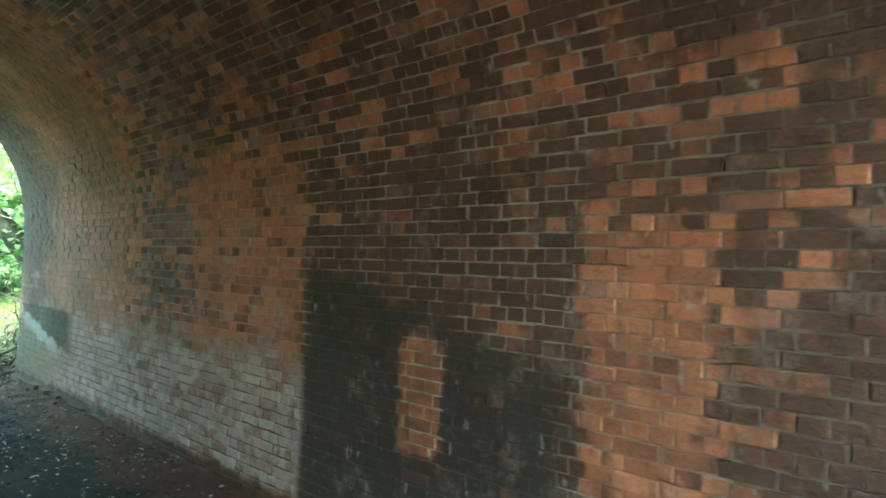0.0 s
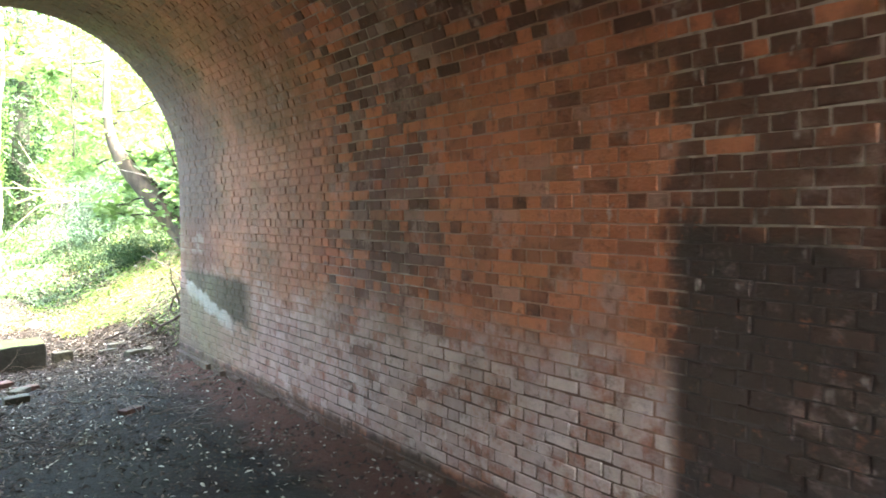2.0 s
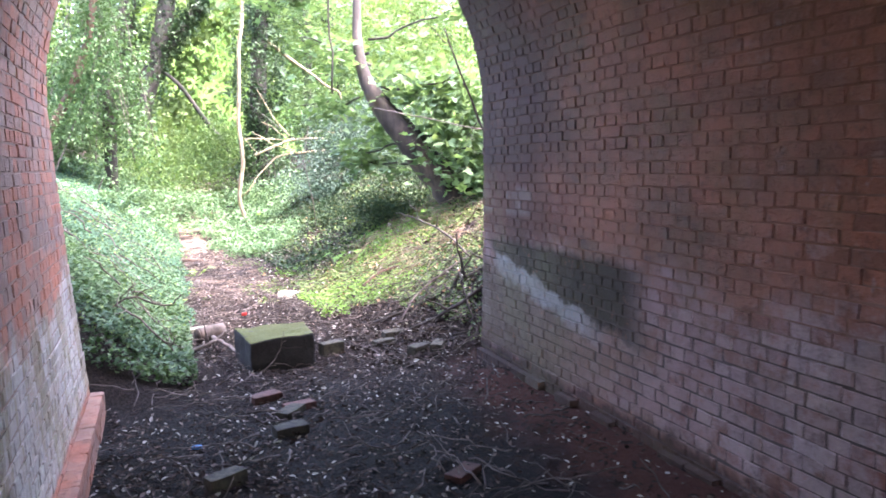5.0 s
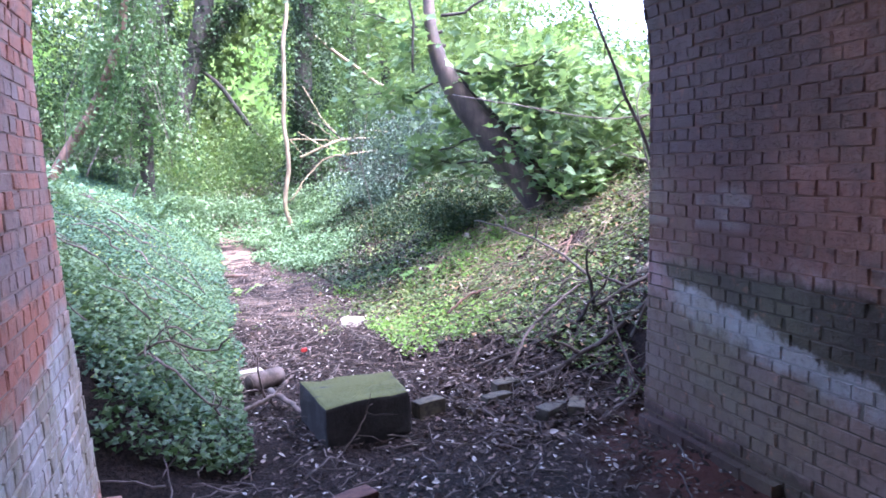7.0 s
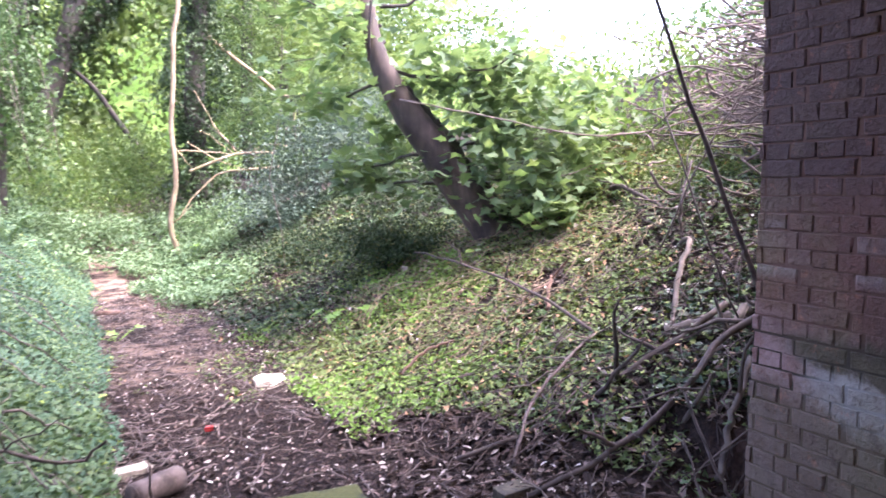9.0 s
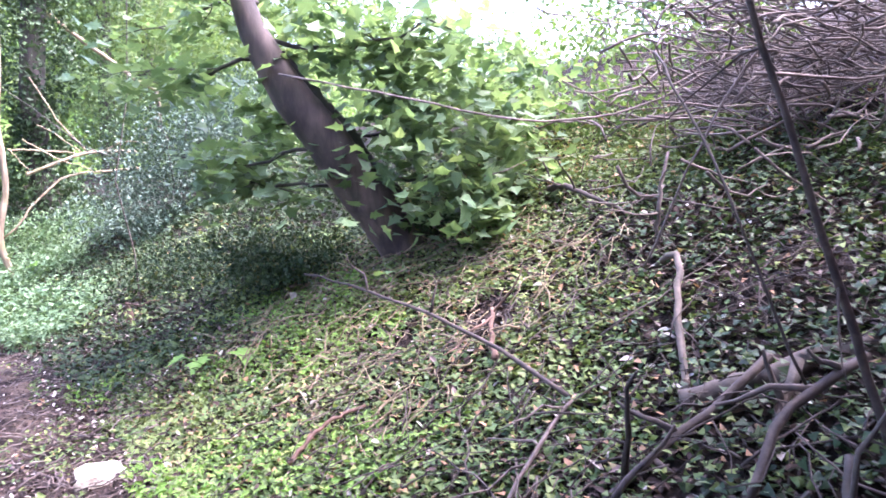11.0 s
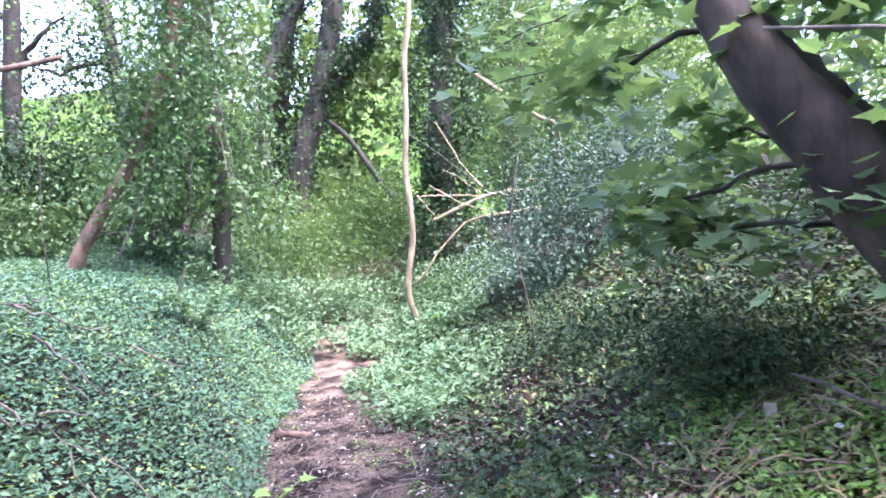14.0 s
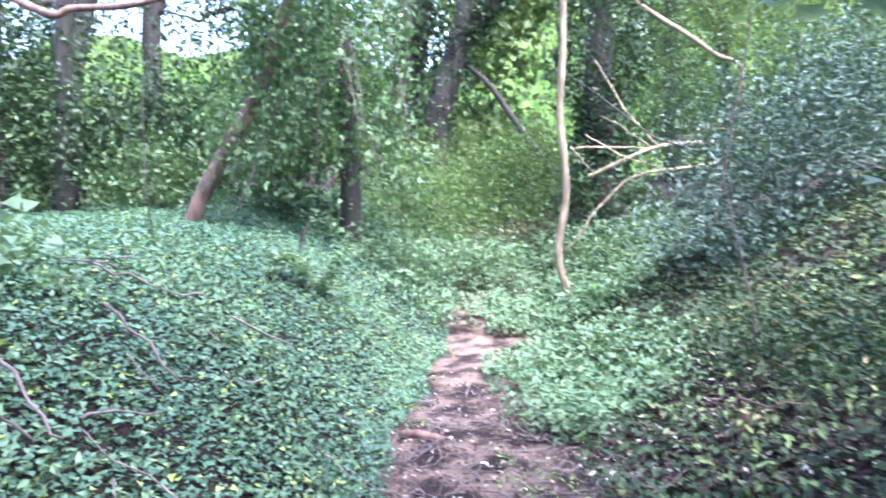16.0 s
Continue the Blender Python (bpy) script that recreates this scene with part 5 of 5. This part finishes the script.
stick("thin arching bramble over the bank", [(3.4, 11.7, 0.9), (3.3, 12.0, 1.7), (3.7, 12.6, 2.3), (4.6, 13.2, 2.2)], 0.007, 0.005, M_DARKTWIG, 20, 5, 3)
stick("pale rotten branch beside the stone", [(0.15, 12.3, 0.05), (0.35, 12.4, 0.09), (0.52, 12.5, 0.17)], 0.02, 0.014, M_TWIG, forks=2)
stick("pale rotten branch beside the stone", [(0.40, 12.55, 0.12), (0.50, 12.3, 0.08), (0.58, 12.1, 0.05)], 0.024, 0.016, M_TWIG)
stick("short log lying across the path", [(0.28, 19.25, 0.06), (0.45, 19.2, 0.07), (0.62, 19.1, 0.06)], 0.035, 0.03, M_REDBARK)
stick("short broken stump with torn bark", [(2.50, 18.4, 0.22), (2.48, 18.4, 0.42), (2.46, 18.4, 0.52)], 0.045, 0.012, M_REDBARK, forks=1)
stick("tangled dark stems over the low herbs", [(-0.6, 12.4, 0.45), (-0.3, 12.35, 0.62), (0.0, 12.4, 0.5), (0.15, 12.3, 0.6)], 0.010, 0.006, M_DARKTWIG, forks=6)
stick("tangled dark stems over the low herbs", [(-0.5, 12.6, 0.55), (-0.25, 12.2, 0.45), (0.05, 12.0, 0.15)], 0.010, 0.008, M_TWIG, forks=4)
stick("dark thin shoot standing in the ivy", [(-1.2, 22.0, 1.1), (-1.22, 22.0, 1.35), (-1.1, 22.0, 1.62)], 0.022, 0.012, M_DARKTWIG)
stick("long curved stem at the foot of the wall", [(2.35, 11.15, 0.03), (2.55, 11.0, 0.25), (2.48, 11.0, 0.40), (2.47, 11.2, 0.75)], 0.009, 0.007, M_TWIG, 18, 6)
stick("fallen twig leaning on the stone block", [(0.72, 11.35, 0.04), (0.85, 11.45, 0.13), (0.92, 11.5, 0.25)], 0.007, 0.005, M_TWIG, forks=2)
stick("dark stick lying on the tunnel floor", [(-0.45, 7.2, 0.03), (-0.2, 7.35, 0.05), (0.1, 7.4, 0.03)], 0.018, 0.012, M_DARKTWIG)

cut_log = thing("cut_log", "short sawn log with a dark end", "log")
tube("bark", bend((0.27, 12.95, 0.06), (0.52, 13.1, 0.06), 6, 0, 0.01), 0.075, M_TWIG, cut_log, 12, 0.03)
tube("sawn_end", [(0.262, 12.946, 0.06), (0.27, 12.95, 0.06)], 0.066, M_DARKTWIG, cut_log, 12)

# hanging vines at the mouth
vine = thing("hanging_vine", "thin dark vine hanging before the mouth", "climber")
tube("stem", bend((2.0, 13.6, 5.5), (1.95, 13.6, 2.55), 14, 0, 0.02), 0.012, M_DARKTWIG, vine, 5)

# ---- stones ----


def block(name, label, category, corners, height, z0, mat, bevel=0.02, jitter=0.01, cuts=2):
    """A weathered block on a four-cornered foot."""
    bm = bmesh.new()
    low = [bm.verts.new((a, b, z0)) for a, b in corners]
    top = [bm.verts.new((a, b, z0 + height)) for a, b in corners]
    bm.faces.new(low[::-1]), bm.faces.new(top)
    for i in range(4):
        bm.faces.new((low[i], low[(i + 1) % 4], top[(i + 1) % 4], top[i]))
    bmesh.ops.recalc_face_normals(bm, faces=bm.faces)
    bmesh.ops.bevel(bm, geom=bm.edges[:], offset=bevel, segments=2, affect="EDGES", profile=0.6)
    bmesh.ops.subdivide_edges(bm, edges=bm.edges[:], cuts=cuts, use_grid_fill=True)
    for v in bm.verts:
        q = v.co * 9.0
        v.co += Vector((noise.noise(q), noise.noise(q + Vector((7, 3, 1))), noise.noise(q + Vector((2, 9, 5))))) * jitter
    me = bpy.data.meshes.new(name)
    bm.to_mesh(me)
    bm.free()
    me.materials.append(mat)
    return tagged(new(name, me), label, category)


block("stone_block", "heavy dark coping stone with a mossy top", "stone", [(0.64, 11.46), (1.20, 11.54), (1.21, 12.06), (0.56, 12.10)], 0.34, -0.06, M_STONE, 0.022, 0.014, 4)
block("pale_slab", "flat pale stone beside the path", "stone", [(1.36, 14.85), (1.66, 14.9), (1.62, 15.12), (1.40, 15.1)], 0.07, -0.03, M_PALE, 0.02, 0.03)
for cx, cy, a, mat, h, label in ((1.41, 11.85, 0.3, M_RUBBLE, 0.12, "grey"), (1.92, 11.85, 0.2, M_RUBBLE, 0.08, "mossy"), (2.06, 11.98, 0.1, M_RUBBLE, 0.08, "mossy"), (2.12, 11.38, 0.5, M_RUBBLE, 0.06, "grey"), (2.28, 11.32, 1.0, M_RUBBLE, 0.06, "grey"),
                                 (0.66, 10.75, 0.3, M_RED, 0.06, "red"), (0.72, 9.98, 0.15, M_RUBBLE, 0.06, "mossy"), (0.78, 10.35, 0.8, M_RUBBLE, 0.05, "mossy"), (0.86, 10.45, 0.2, M_RED, 0.05, "red"), (0.26, 9.35, 0.4, M_RUBBLE, 0.08, "grey"), (1.5, 8.9, 0.6, M_RED, 0.04, "red"), (0.12, 8.1, 0.9, M_RUBBLE, 0.12, "dark"), (0.3, 13.5, 0.2, M_PALE, 0.05, "pale")):
    ca, sa = math.cos(a), math.sin(a)
    cr = [(cx + ca * u - sa * v, cy + sa * u + ca * v) for u, v in ((-0.11, -0.055), (0.11, -0.055), (0.10, 0.055), (-0.11, 0.055))]
    block("loose_brick", label + " loose brick half sunk in leaf litter", "brick", cr, h + 0.02, float(ground_height(cx, cy)) - 0.02, mat, 0.008, 0.008, 1)["group"] = "rubble on the floor"
bag = block("scrap_of_litter", "small white scrap lying in the ivy", "litter", [(3.28, 16.05), (3.34, 16.06), (3.34, 16.09), (3.29, 16.09)], 0.10, float(ground_height(3.3, 16.07)) + 0.02, M_PALE, 0.005, 0.02, 1)
M_BLUE = plain_material("blue_plastic", (0.08, 0.22, 0.45), (0.12, 0.30, 0.55))
M_SCARLET = plain_material("red_plastic", (0.40, 0.03, 0.03), (0.55, 0.05, 0.04))
block("scrap_of_plastic", "small blue plastic scrap on the floor", "litter", [(0.10, 9.98), (0.15, 9.97), (0.16, 10.0), (0.11, 10.01)], 0.02, 0.0, M_BLUE, 0.004, 0.01, 1)
block("scrap_of_plastic", "small red scrap beside the path", "litter", [(0.80, 14.0), (0.86, 14.0), (0.86, 14.04), (0.81, 14.04)], 0.03, 0.0, M_SCARLET, 0.004, 0.01, 1)
stick("fallen branch arching over the leaf litter", [(2.2, 12.2, 0.12), (2.5, 12.45, 0.35), (2.85, 12.6, 0.52), (3.2, 12.7, 0.66)], 0.012, 0.009, M_TWIG, forks=3)
stick("mossy fallen branch at the wall end", [(2.75, 11.25, 0.25), (2.95, 11.35, 0.5), (3.2, 11.45, 0.75)], 0.018, 0.016, M_LOG, forks=1)
stick("dark curved branch under the log", [(2.1, 11.9, 0.06), (2.6, 11.75, 0.30), (3.0, 11.7, 0.55), (3.35, 11.75, 0.80), (3.7, 11.6, 0.98)], 0.016, 0.022, M_DARKTWIG, forks=4)
stick("bent stick lying on the ivy", [(2.25, 13.9, 0.22), (2.5, 13.95, 0.36), (2.75, 13.9, 0.44)], 0.014, 0.010, M_REDBARK)

# ---- bricks of the walls ----
PICK = (2.2, 5.4, 1.05, 1.95)  # y from, y to, z from, z to: each brick here is a piece of its own
for holder, side in ((wall_right, 1), (wall_left, -1)):
    c, size, axes = brick_rows(0.0, WALL, side, BACK, MOUTH)
    single = (c[:, 1] > PICK[0]) & (c[:, 1] < PICK[1]) & (c[:, 2] > PICK[2]) & (c[:, 2] < PICK[3]) & (side > 0)
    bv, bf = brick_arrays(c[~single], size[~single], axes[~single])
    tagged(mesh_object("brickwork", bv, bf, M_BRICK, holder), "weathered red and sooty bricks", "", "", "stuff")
    shapes = []
    for k in range(4):
        v = BV * (1 + rng.normal(0, 0.015, BV.shape))
        me = bpy.data.meshes.new("brick")
        me.from_pydata([tuple(q) for q in v], [], [tuple(int(i) for i in f) for f in BF])
        me.materials.append(M_BRICK)
        shapes.append(me)
    for i in np.flatnonzero(single):
        ob = new("brick", shapes[int(rng.integers(0, 4))])
        m = Matrix([[*(axes[i][r]), c[i][r]] for r in range(3)] + [[0, 0, 0, 1]])
        ob.matrix_world = m @ Matrix.Diagonal((*size[i], 1))
        ob.parent = holder
